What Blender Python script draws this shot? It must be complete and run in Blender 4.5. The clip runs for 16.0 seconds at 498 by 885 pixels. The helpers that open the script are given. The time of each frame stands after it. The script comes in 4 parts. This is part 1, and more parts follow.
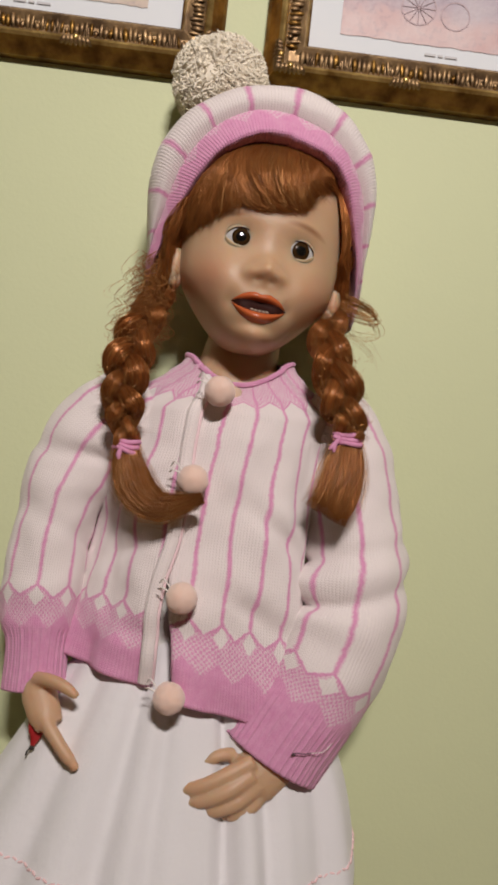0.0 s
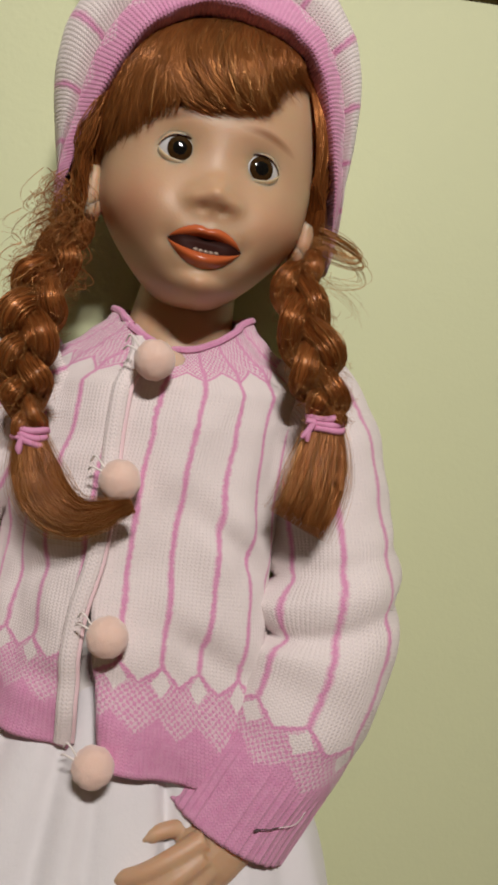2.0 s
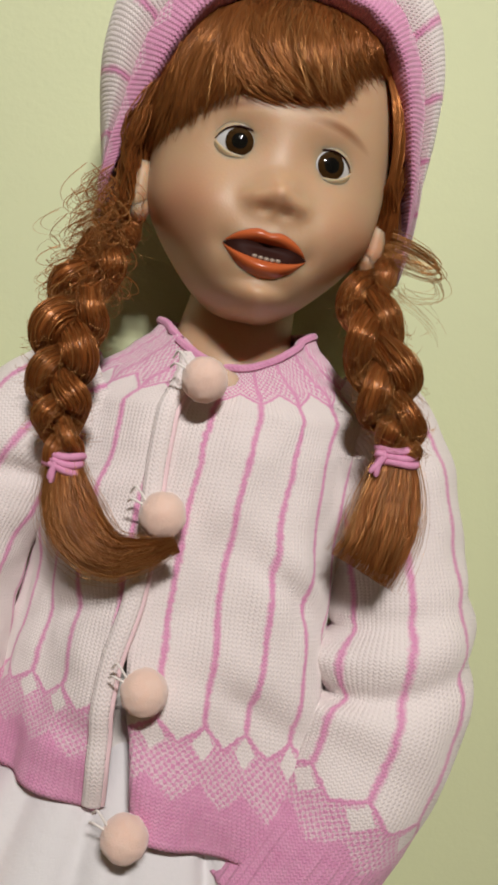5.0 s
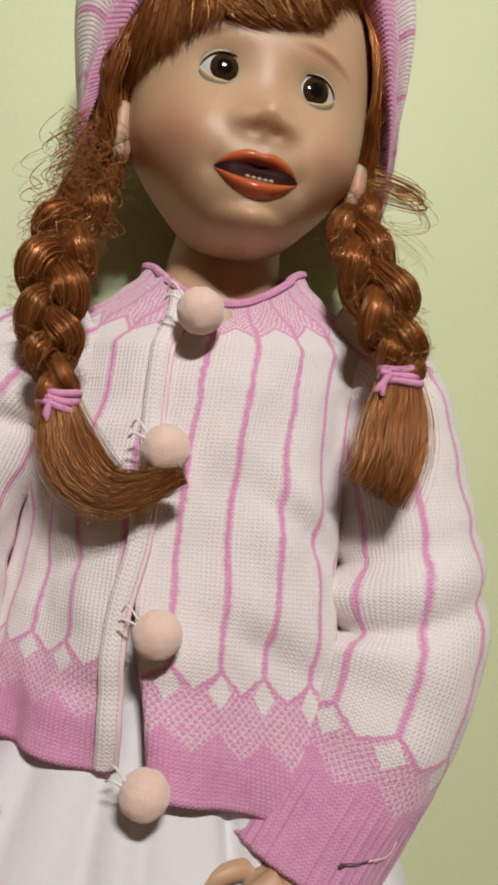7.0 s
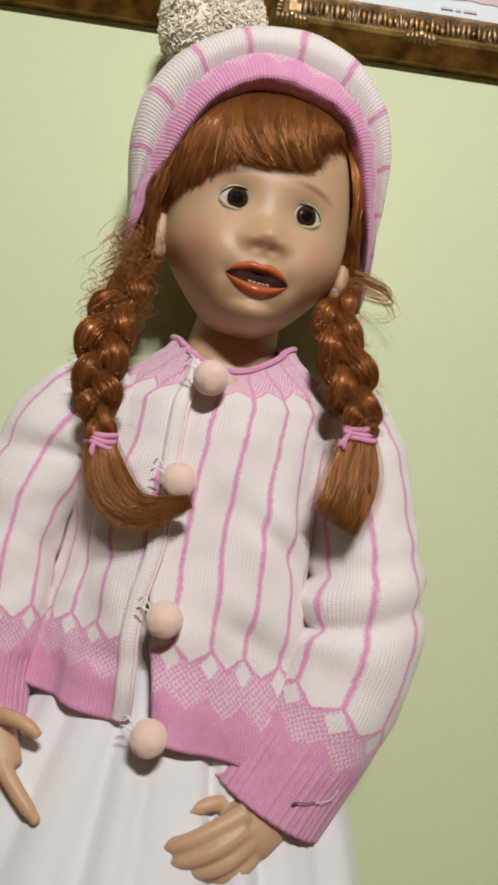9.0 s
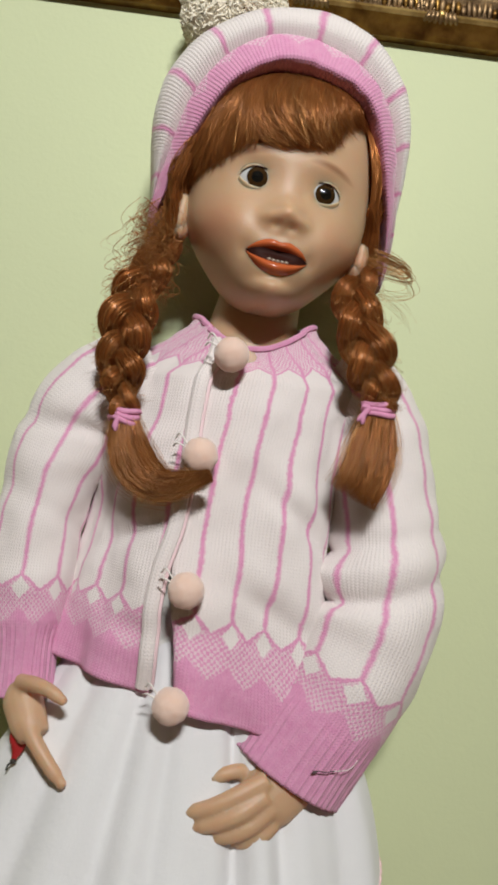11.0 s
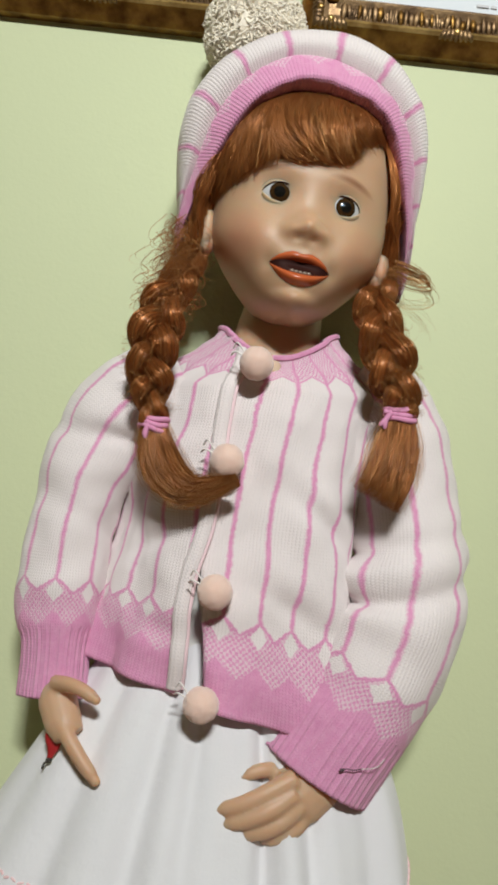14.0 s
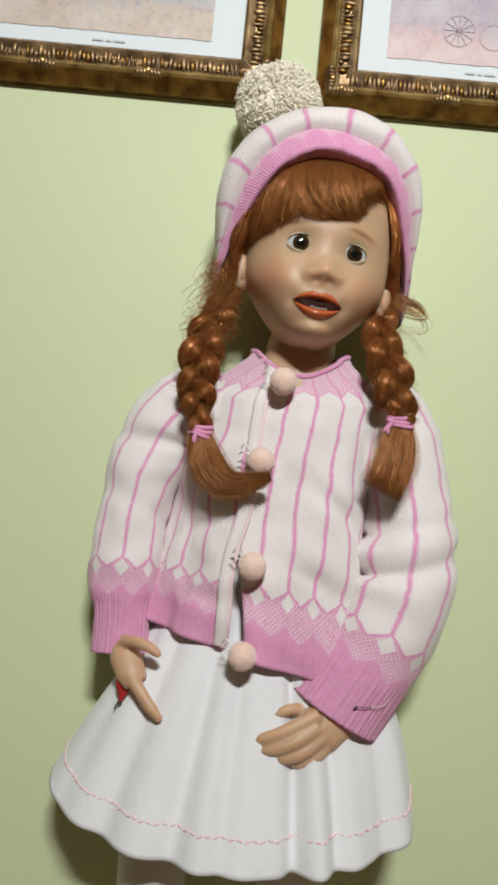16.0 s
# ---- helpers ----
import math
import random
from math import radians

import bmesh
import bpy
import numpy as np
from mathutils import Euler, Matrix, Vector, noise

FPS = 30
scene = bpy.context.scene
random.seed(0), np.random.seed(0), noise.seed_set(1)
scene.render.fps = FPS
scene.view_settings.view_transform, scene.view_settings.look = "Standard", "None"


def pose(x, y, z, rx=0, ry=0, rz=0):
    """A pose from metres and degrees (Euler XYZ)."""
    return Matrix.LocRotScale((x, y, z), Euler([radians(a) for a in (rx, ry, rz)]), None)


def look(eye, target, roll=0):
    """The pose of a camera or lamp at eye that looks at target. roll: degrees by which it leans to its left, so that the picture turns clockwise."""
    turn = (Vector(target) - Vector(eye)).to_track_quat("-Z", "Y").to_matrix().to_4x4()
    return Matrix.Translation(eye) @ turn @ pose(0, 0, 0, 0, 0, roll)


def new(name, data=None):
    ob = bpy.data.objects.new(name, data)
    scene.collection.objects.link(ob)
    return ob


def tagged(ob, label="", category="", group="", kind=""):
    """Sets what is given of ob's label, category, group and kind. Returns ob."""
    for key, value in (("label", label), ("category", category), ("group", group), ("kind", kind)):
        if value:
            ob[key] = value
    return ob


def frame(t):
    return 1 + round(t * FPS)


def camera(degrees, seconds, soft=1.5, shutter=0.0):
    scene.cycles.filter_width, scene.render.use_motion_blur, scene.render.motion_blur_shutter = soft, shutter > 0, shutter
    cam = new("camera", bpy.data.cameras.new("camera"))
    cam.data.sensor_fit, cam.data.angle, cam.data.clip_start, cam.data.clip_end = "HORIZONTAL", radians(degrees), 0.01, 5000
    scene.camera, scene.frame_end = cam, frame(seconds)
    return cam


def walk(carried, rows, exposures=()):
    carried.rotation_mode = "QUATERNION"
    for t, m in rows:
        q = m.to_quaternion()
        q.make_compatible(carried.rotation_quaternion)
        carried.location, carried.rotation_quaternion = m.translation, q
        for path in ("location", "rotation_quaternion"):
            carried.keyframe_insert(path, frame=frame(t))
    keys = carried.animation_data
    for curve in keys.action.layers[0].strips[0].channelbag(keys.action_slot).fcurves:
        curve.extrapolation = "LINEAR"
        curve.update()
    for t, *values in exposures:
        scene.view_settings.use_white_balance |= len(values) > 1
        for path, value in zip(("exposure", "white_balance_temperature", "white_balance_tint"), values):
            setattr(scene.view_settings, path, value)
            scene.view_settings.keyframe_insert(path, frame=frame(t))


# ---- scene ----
cam = camera(32.7, 16.0, soft=3.4)
PATH = [
    (0, (-0.035, -0.817, 0.604), (0.065, 1.179, 0.698), 6.1),
    (0.5, (-0.038, -0.83, 0.592), (0.051, 1.166, 0.681), 6.3),
    (1, (-0.053, -0.788, 0.605), (0.017, 1.209, 0.672), 6.4),
    (1.5, (-0.051, -0.716, 0.62), (0.08, 1.28, 0.634), 6.2),
    (2, (-0.02, -0.647, 0.646), (0.186, 1.342, 0.59), 5.5),
    (2.5, (-0.008, -0.621, 0.649), (0.142, 1.373, 0.623), 5.2),
    (3, (0.019, -0.611, 0.652), (0.052, 1.388, 0.599), 6.3),
    (3.5, (0.006, -0.609, 0.653), (0.056, 1.39, 0.635), 6.6),
    (4, (-0.007, -0.604, 0.658), (0.03, 1.395, 0.65), 7.3),
    (4.5, (-0.015, -0.595, 0.663), (0.033, 1.404, 0.64), 7.1),
    (5, (-0.027, -0.585, 0.658), (0.087, 1.411, 0.603), 6.8),
    (5.2, (-0.052, -0.573, 0.634), (0.156, 1.416, 0.62), 6.8),
    (7.5, (-0.053, -0.569, 0.586), (0.183, 1.414, 0.693), 3.2),
    (8, (-0.051, -0.626, 0.61), (0.171, 1.357, 0.738), 4.9),
    (10.3, (-0.032, -0.737, 0.575), (0.078, 1.257, 0.686), 6.5),
    (10.5, (-0.033, -0.735, 0.579), (0.073, 1.259, 0.687), 6.5),
    (11, (-0.032, -0.727, 0.582), (0.044, 1.268, 0.689), 6.5),
    (11.5, (-0.044, -0.737, 0.58), (0.004, 1.259, 0.681), 6.6),
    (12, (-0.037, -0.737, 0.59), (-0.012, 1.26, 0.694), 6.6),
    (12.5, (-0.032, -0.736, 0.587), (-0.012, 1.261, 0.71), 6.5),
    (13, (-0.03, -0.74, 0.587), (-0.007, 1.255, 0.72), 6.4),
    (13.5, (-0.031, -0.748, 0.58), (-0.017, 1.247, 0.718), 6.0),
    (14, (-0.033, -0.745, 0.572), (-0.017, 1.249, 0.715), 6.0),
    (14.5, (-0.048, -0.726, 0.583), (-0.038, 1.268, 0.738), 6.0),
    (15, (-0.049, -0.754, 0.586), (-0.05, 1.24, 0.742), 6.0),
    (15.5, (-0.053, -0.815, 0.59), (-0.06, 1.179, 0.74), 5.7),
    (16, (-0.048, -0.893, 0.57), (-0.065, 1.103, 0.692), 5.5),
]
EXPOSURES = [(0.0, 0.04, 6800, 12), (1.0, 0.04, 6780, 11), (2.0, 0.06, 6750, 10), (3.0, 0.20, 6710, 9), (5.0, 0.22, 6620, 7), (8.0, 0.28, 6450, 5), (10.5, 0.30, 6300, 2), (12.5, 0.32, 6180, 0), (16.0, 0.36, 6150, 0)]
walk(cam, [(t, look(eye, target, roll)) for t, eye, target, roll in PATH], EXPOSURES)

# ---- light ----
world = bpy.data.worlds.new("world")
scene.world = world
world.use_nodes = True
world.node_tree.nodes["Background"].inputs[0].default_value = (0.9, 0.8, 0.65, 1)
world.node_tree.nodes["Background"].inputs[1].default_value = 0.008


def ceiling_tube(place, watts, long, wide, colour):
    """A bare strip light under the ceiling, tipped a little towards the doll's wall."""
    data = bpy.data.lights.new("ceiling_tube", "AREA")
    data.shape, data.size, data.size_y = "RECTANGLE", long, wide
    data.energy, data.color, data.spread = watts, colour, radians(120)
    ob = new("ceiling_tube", data)
    ob.location = place
    ob.rotation_euler = (radians(62), 0, radians(3))
    return ob


WARM = (1.0, 0.95, 0.94)
ceiling_tube((0.13, -2.20, 1.98), 12, 0.40, 0.07, WARM)
ceiling_tube((0.17, -2.52, 2.16), 12, 0.40, 0.07, WARM)


# ---- materials ----
class Nodes:
    """A node material with short calls for arithmetic."""

    def __init__(self, name, rough=0.6, metal=0.0, sheen=0.0):
        self.mat = bpy.data.materials.new(name)
        self.mat.use_nodes = True
        self.tree = self.mat.node_tree
        self.bsdf = self.tree.nodes["Principled BSDF"]
        self.bsdf.inputs["Roughness"].default_value = rough
        self.bsdf.inputs["Metallic"].default_value = metal
        if sheen:
            self.bsdf.inputs["Sheen Weight"].default_value = sheen
            self.bsdf.inputs["Sheen Roughness"].default_value = 0.5

    def put(self, socket, value):
        if isinstance(value, bpy.types.NodeSocket):
            self.tree.links.new(value, socket)
        elif isinstance(value, tuple) and len(value) == 3 and socket.type == "RGBA":
            socket.default_value = (*value, 1)
        else:
            socket.default_value = value

    def m(self, op, a, b=0.0, c=0.0):
        n = self.tree.nodes.new("ShaderNodeMath")
        n.operation = op
        for k, v in enumerate((a, b, c)):
            self.put(n.inputs[k], v)
        return n.outputs[0]

    def mix(self, f, a, b):
        n = self.tree.nodes.new("ShaderNodeMix")
        n.data_type = "RGBA"
        self.put(n.inputs[0], f)
        self.put(n.inputs[6], a)
        self.put(n.inputs[7], b)
        return n.outputs[2]

    def step(self, x, at, soft):
        """0 below at, 1 above, over a width soft."""
        n = self.tree.nodes.new("ShaderNodeMapRange")
        self.put(n.inputs[0], x)
        self.put(n.inputs[1], self.m("SUBTRACT", at, soft / 2))
        self.put(n.inputs[2], self.m("ADD", at, soft / 2))
        return n.outputs[0]

    def coords(self, kind):
        return self.tree.nodes.new("ShaderNodeTexCoord").outputs[kind]

    def split(self, vector):
        n = self.tree.nodes.new("ShaderNodeSeparateXYZ")
        self.put(n.inputs[0], vector)
        return n.outputs

    def join(self, x, y, z=0.0):
        n = self.tree.nodes.new("ShaderNodeCombineXYZ")
        for k, v in enumerate((x, y, z)):
            self.put(n.inputs[k], v)
        return n.outputs[0]

    def noise(self, scale, vector=None, detail=3.0, rough=0.5):
        n = self.tree.nodes.new("ShaderNodeTexNoise")
        n.inputs["Scale"].default_value, n.inputs["Detail"].default_value, n.inputs["Roughness"].default_value = scale, detail, rough
        self.put(n.inputs["Vector"], vector or self.coords("Object"))
        return n.outputs[0]

    def ramp(self, f, *stops):
        n = self.tree.nodes.new("ShaderNodeValToRGB")
        self.put(n.inputs[0], f)
        e = n.color_ramp.elements
        while len(e) < len(stops):
            e.new(0.5)
        for k, (at, colour) in enumerate(stops):
            e[k].position, e[k].color = at, (*colour, 1)
        return n.outputs[0]

    def colour(self, value):
        self.put(self.bsdf.inputs["Base Color"], value)
        return self

    def bump(self, height, distance, strength=1.0):
        n = self.tree.nodes.new("ShaderNodeBump")
        n.inputs["Strength"].default_value, n.inputs["Distance"].default_value = strength, distance
        self.put(n.inputs["Height"], height)
        self.put(self.bsdf.inputs["Normal"], n.outputs[0])
        return self


WHITE_YARN, PINK_YARN, DEEP_PINK = (0.83, 0.755, 0.735), (0.76, 0.37, 0.55), (0.67, 0.25, 0.45)


def knit(name, solid, dotted, pitch=0.0285, offset=0.0, yoke=9.0, half=0.0019, rib=0.0, ridge=0.45, gauge=1.0):
    """Stocking stitch in white with pink stripes. u runs round and v up, in metres: solid pink to solid, a dotted net to dotted,
    a line of zigzag, then stripes; from yoke on, pink again."""
    n = Nodes(name, 0.92, sheen=0.25)
    u, v, _ = n.split(n.coords("UV"))
    wob = n.m("MULTIPLY", n.m("SUBTRACT", n.noise(35.0), 0.5), 0.006)
    ragged = n.noise(430.0, detail=2.0)
    uu = n.m("ADD", n.m("ADD", u, wob), n.m("MULTIPLY", n.m("SUBTRACT", ragged, 0.5), 0.0030))
    vv = n.m("ADD", v, n.m("MULTIPLY", n.m("SUBTRACT", n.noise(390.0, detail=2.0), 0.5), 0.0034))
    cell = n.m("ADD", n.m("DIVIDE", uu, pitch), offset)
    tri = n.m("ABSOLUTE", n.m("SUBTRACT", n.m("FRACT", cell), 0.5))  # 0.5 on a stripe, 0 between
    stitch_u, stitch_v = n.m("FRACT", n.m("DIVIDE", u, 0.0031 * gauge)), n.m("DIVIDE", v, 0.0026 * gauge)
    lean = n.m("ABSOLUTE", n.m("SUBTRACT", stitch_u, 0.5))
    loop = n.m("SINE", n.m("MULTIPLY", n.m("SUBTRACT", stitch_v, n.m("MULTIPLY", lean, 1.3)), 6.2832))
    wale = n.m("SINE", n.m("MULTIPLY", stitch_u, 3.1416))
    height = n.m("ADD", n.m("MULTIPLY", loop, 0.35), wale)
    on_stripe = n.step(tri, 0.5 - half / pitch, 0.07)
    line_v = n.m("ADD", dotted, n.m("MULTIPLY", tri, 0.022))
    above = n.step(vv, line_v, 0.0022)
    line = n.m("SUBTRACT", 1.0, n.step(n.m("ABSOLUTE", n.m("SUBTRACT", vv, line_v)), 0.0015, 0.0014))
    # the dotted net: a chequer of single stitches, with whole white diamonds between
    dots = n.m("GREATER_THAN", n.m("MULTIPLY", n.m("SINE", n.m("MULTIPLY", uu, 6.2832 / 0.0044)), n.m("SINE", n.m("MULTIPLY", vv, 6.2832 / 0.0044))), 0.0)
    gem = n.m("ADD", n.m("MULTIPLY", n.m("SUBTRACT", 0.5, tri), 0.034), n.m("ABSOLUTE", n.m("SUBTRACT", vv, dotted + 0.001)))
    white_gem = n.m("SUBTRACT", 1.0, n.step(gem, 0.0085, 0.0012))
    low_v = n.m("ADD", solid, n.m("MULTIPLY", tri, 0.024))
    in_net = n.step(vv, low_v, 0.0022)
    net = n.m("MULTIPLY", dots, 0.55)
    below = n.m("MULTIPLY", in_net, n.m("MAXIMUM", net, white_gem))  # white share under the zigzag
    pink = n.m("MAXIMUM", n.m("MULTIPLY", above, on_stripe), n.m("MULTIPLY", n.m("SUBTRACT", 1.0, above), n.m("SUBTRACT", 1.0, below)))
    pink = n.m("MAXIMUM", pink, line)
    top = n.m("MULTIPLY", n.step(v, n.m("ADD", yoke, n.m("MULTIPLY", tri, -0.022)), 0.002), n.m("SUBTRACT", 1.0, n.m("MULTIPLY", dots, 0.8)))
    yoke_line = n.m("ABSOLUTE", n.m("SUBTRACT", v, n.m("ADD", yoke - 0.002, n.m("MULTIPLY", tri, -0.022))))
    pink = n.m("MAXIMUM", n.m("MAXIMUM", pink, top), n.m("SUBTRACT", 1.0, n.step(yoke_line, 0.0014, 0.0014)))
    fuzz = n.noise(900.0, detail=2.0)
    soft = n.noise(14.0)
    white = n.mix(soft, (0.79, 0.70, 0.69), WHITE_YARN)
    rose = n.mix(n.step(n.m("ADD", n.m("MULTIPLY", fuzz, 0.5), n.m("MULTIPLY", n.noise(160.0, detail=4.0), 0.5)), 0.5, 0.4), DEEP_PINK, PINK_YARN)
    n.colour(n.mix(pink, white, rose))
    if rib:
        height = n.m("ADD", height, n.m("MULTIPLY", n.m("SINE", n.m("MULTIPLY", u, 6.2832 / rib)), n.m("MULTIPLY", n.m("SUBTRACT", 1.0, n.step(v, solid, 0.01)), ridge)))
    height = n.m("ADD", height, n.m("ADD", n.m("MULTIPLY", fuzz, 0.5), n.m("MULTIPLY", pink, 0.35)))
    n.bump(height, 0.0006, 0.55)
    return n.mat


def plain(name, low, high, scale, rough=0.6, bump=0.0, metal=0.0, sheen=0.0, fine=None):
    n = Nodes(name, rough, metal, sheen)
    f = n.noise(scale, detail=4.0)
    n.colour(n.mix(f, low, high))
    if bump:
        n.bump(n.noise(fine or scale * 6, detail=4.0), bump, 0.7)
    return n.mat


def hair_material(name, dark, light):
    n = Nodes(name, 0.36, 0.42)
    u, v, _ = n.split(n.coords("UV"))
    streak = n.noise(1.0, n.join(n.m("MULTIPLY", u, 900.0), n.m("MULTIPLY", v, 14.0)), detail=3.0)
    wide = n.noise(1.0, n.join(n.m("MULTIPLY", u, 160.0), n.m("MULTIPLY", v, 6.0)))
    n.colour(n.mix(n.step(n.m("MULTIPLY", n.m("ADD", streak, wide), 0.5), 0.52, 0.55), dark, light))
    n.bsdf.inputs["Specular IOR Level"].default_value = 1.0
    n.bsdf.inputs["IOR"].default_value = 1.7
    n.bsdf.inputs["Coat Weight"].default_value = 0.20
    n.bsdf.inputs["Coat Roughness"].default_value = 0.22
    n.bsdf.inputs["Coat Tint"].default_value = (1.0, 0.85, 0.6, 1)
    n.bsdf.inputs["Specular Tint"].default_value = (1.0, 0.62, 0.30, 1)
    n.bump(streak, 0.0012, 0.8)
    return n.mat


LEAN_HEAD = radians(5.2)
HEAD = Vector((-0.0060, -0.076, 0.800))
TURN_HEAD = Matrix.Rotation(LEAN_HEAD, 3, "Y") @ Matrix.Rotation(radians(5.5), 3, "Z")


def head_to_world(p):
    return TURN_HEAD @ Vector(p) + HEAD


def skin_material():
    n = Nodes("painted_vinyl", 0.48)
    x, y, z = n.split(n.coords("Object"))

    def spot(px, pz, r):
        d = n.m("SQRT", n.m("ADD", n.m("POWER", n.m("SUBTRACT", x, px), 2.0), n.m("POWER", n.m("SUBTRACT", z, pz), 2.0)))
        return n.m("SUBTRACT", 1.0, n.step(d, r, r * 1.6))

    blush = n.m("MULTIPLY", n.m("ADD", spot(-0.056, 0.765, 0.016), spot(0.050, 0.758, 0.016)), 0.55)
    base = n.mix(n.noise(18.0), (0.52, 0.325, 0.196), (0.58, 0.375, 0.234))
    base = n.mix(blush, base, (0.50, 0.17, 0.10))
    # soft airbrushed brows
    for side in (-1, 1):
        c = head_to_world((side * 0.0275, -0.062, 0.0195))
        lean = -LEAN_HEAD - side * 0.16
        dx, dz = n.m("SUBTRACT", x, c.x), n.m("SUBTRACT", z, c.z)
        along = n.m("ADD", n.m("MULTIPLY", dx, math.cos(lean)), n.m("MULTIPLY", dz, math.sin(lean)))
        across = n.m("SUBTRACT", n.m("MULTIPLY", dz, math.cos(lean)), n.m("MULTIPLY", dx, math.sin(lean)))
        across = n.m("ADD", across, n.m("MULTIPLY", n.m("MULTIPLY", along, along), 9.0))
        d = n.m("SQRT", n.m("ADD", n.m("POWER", n.m("DIVIDE", along, 0.0165), 2.0), n.m("POWER", n.m("DIVIDE", across, 0.0030), 2.0)))
        base = n.mix(n.m("MULTIPLY", n.m("SUBTRACT", 1.0, n.step(d, 0.75, 0.9)), 0.85), base, (0.27, 0.125, 0.058))
    n.colour(base)
    n.bsdf.inputs["Subsurface Weight"].default_value = 0.7
    n.bsdf.inputs["Subsurface Radius"].default_value = (1.0, 0.55, 0.35)
    n.bsdf.inputs["Subsurface Scale"].default_value = 0.010
    n.bump(n.noise(700.0), 0.0002, 0.5)
    return n.mat


def gold_material(name, dark, light, rough):
    n = Nodes(name, rough, 0.85)
    f = n.noise(60.0, detail=5.0)
    n.colour(n.ramp(f, (0.32, dark), (0.68, light)))
    n.put(n.bsdf.inputs["Roughness"], n.m("ADD", n.m("MULTIPLY", n.noise(110.0), 0.35), rough - 0.12))
    n.bump(n.noise(500.0, detail=4.0), 0.0006, 0.6)
    return n.mat


def wall_material():
    n = Nodes("green_wall_paint", 0.62)
    f = n.noise(1.6, detail=3.0)
    n.colour(n.mix(f, (0.58, 0.62, 0.375), (0.62, 0.66, 0.405)))
    n.bump(n.m("ADD", n.noise(240.0, detail=3.0), n.m("MULTIPLY", n.noise(18.0), 1.5)), 0.0006, 0.35)
    return n.mat


def cotton_material():
    n = Nodes("white_cotton_jersey", 0.85, sheen=0.2)
    weave = n.noise(1300.0, detail=2.0)
    n.colour(n.mix(n.noise(20.0), (0.72, 0.70, 0.71), (0.79, 0.77, 0.78)))
    n.bump(n.m("ADD", weave, n.m("MULTIPLY", n.noise(120.0), 3.0)), 0.0003, 0.5)
    return n.mat


def print_material(name, ground, sky, ink):
    """A faded watercolour landscape."""
    n = Nodes(name, 0.5)
    x, y, z = n.split(n.coords("Object"))
    wash = n.noise(16.0, detail=6.0, rough=0.65)
    blot = n.noise(130.0, detail=5.0, rough=0.6)
    base = n.mix(n.step(n.m("ADD", z, n.m("MULTIPLY", wash, 0.06)), 0.125, 0.02), ground, sky)
    base = n.mix(n.m("MULTIPLY", n.step(blot, 0.58, 0.2), 0.45), base, ink)
    n.colour(n.mix(n.m("MULTIPLY", n.step(wash, 0.52, 0.2), 0.35), base, (0.78, 0.72, 0.70)))
    return n.mat


SKIN = skin_material()
HAIR = hair_material("auburn_hair", (0.060, 0.015, 0.005), (0.66, 0.225, 0.060))
FLYAWAY = hair_material("golden_loose_hair", (0.22, 0.085, 0.025), (0.66, 0.33, 0.12))
LIP = plain("orange_red_lip_paint", (0.44, 0.085, 0.024), (0.55, 0.13, 0.040), 60.0, 0.26)
# near black paints the mouth opening's shade; also used for the upper lash line
MOUTH = plain("mouth_shade_and_lash_line", (0.022, 0.007, 0.005), (0.04, 0.010, 0.007), 60.0, 0.6)
MOUTH.node_tree.nodes["Principled BSDF"].inputs["Specular IOR Level"].default_value = 0.1
TOOTH = plain("tooth_white", (0.30, 0.23, 0.18), (0.38, 0.30, 0.24), 60.0, 0.3)
EYE_WHITE = plain("eye_white", (0.55, 0.55, 0.55), (0.63, 0.63, 0.63), 60.0, 0.08)
IRIS = plain("brown_iris", (0.016, 0.008, 0.003), (0.058, 0.028, 0.009), 420.0, 0.06)
PUPIL = plain("black_pupil", (0.004, 0.004, 0.004), (0.008, 0.007, 0.006), 60.0, 0.04)
TIGHTS = plain("white_tights", (0.74, 0.71, 0.67), (0.82, 0.79, 0.75), 30.0, 0.85, 0.0004, fine=900.0)
POMPOM = plain("cream_yarn", (0.87, 0.78, 0.63), (0.92, 0.85, 0.72), 60.0, 0.9, sheen=0.3)
FELT = plain("peach_felt", (0.80, 0.55, 0.45), (0.86, 0.64, 0.54), 90.0, 0.95, 0.0007, sheen=0.5, fine=1100.0)
for soft_fibre in (FELT,):
    soft_fibre.node_tree.nodes["Principled BSDF"].inputs["Subsurface Weight"].default_value = 0.5
    soft_fibre.node_tree.nodes["Principled BSDF"].inputs["Subsurface Radius"].default_value = (0.010, 0.009, 0.008)
PINK_BAND = plain("pink_elastic", (0.66, 0.24, 0.42), (0.76, 0.36, 0.55), 200.0, 0.8, 0.0006, fine=900.0)
STITCH = plain("pink_thread", (0.80, 0.52, 0.53), (0.85, 0.62, 0.62), 200.0, 0.8)
THREAD = plain("white_thread", (0.78, 0.72, 0.68), (0.85, 0.8, 0.76), 200.0, 0.8)
DARK_THREAD = plain("grey_thread", (0.07, 0.05, 0.055), (0.12, 0.08, 0.09), 200.0, 0.8)
RED = plain("red_satin", (0.28, 0.012, 0.014), (0.45, 0.025, 0.03), 90.0, 0.4)
BLACK = plain("black_cord", (0.02, 0.015, 0.012), (0.04, 0.03, 0.02), 90.0, 0.7)
WALL, COTTON = wall_material(), cotton_material()
CARD = plain("white_mount_board", (0.70, 0.73, 0.76), (0.76, 0.79, 0.82), 8.0, 0.7)
PRINT_L = print_material("beige_watercolour", (0.56, 0.44, 0.36), (0.42, 0.38, 0.40), (0.22, 0.19, 0.22))
PRINT_R = print_material("mauve_watercolour", (0.58, 0.38, 0.37), (0.40, 0.32, 0.38), (0.26, 0.17, 0.22))
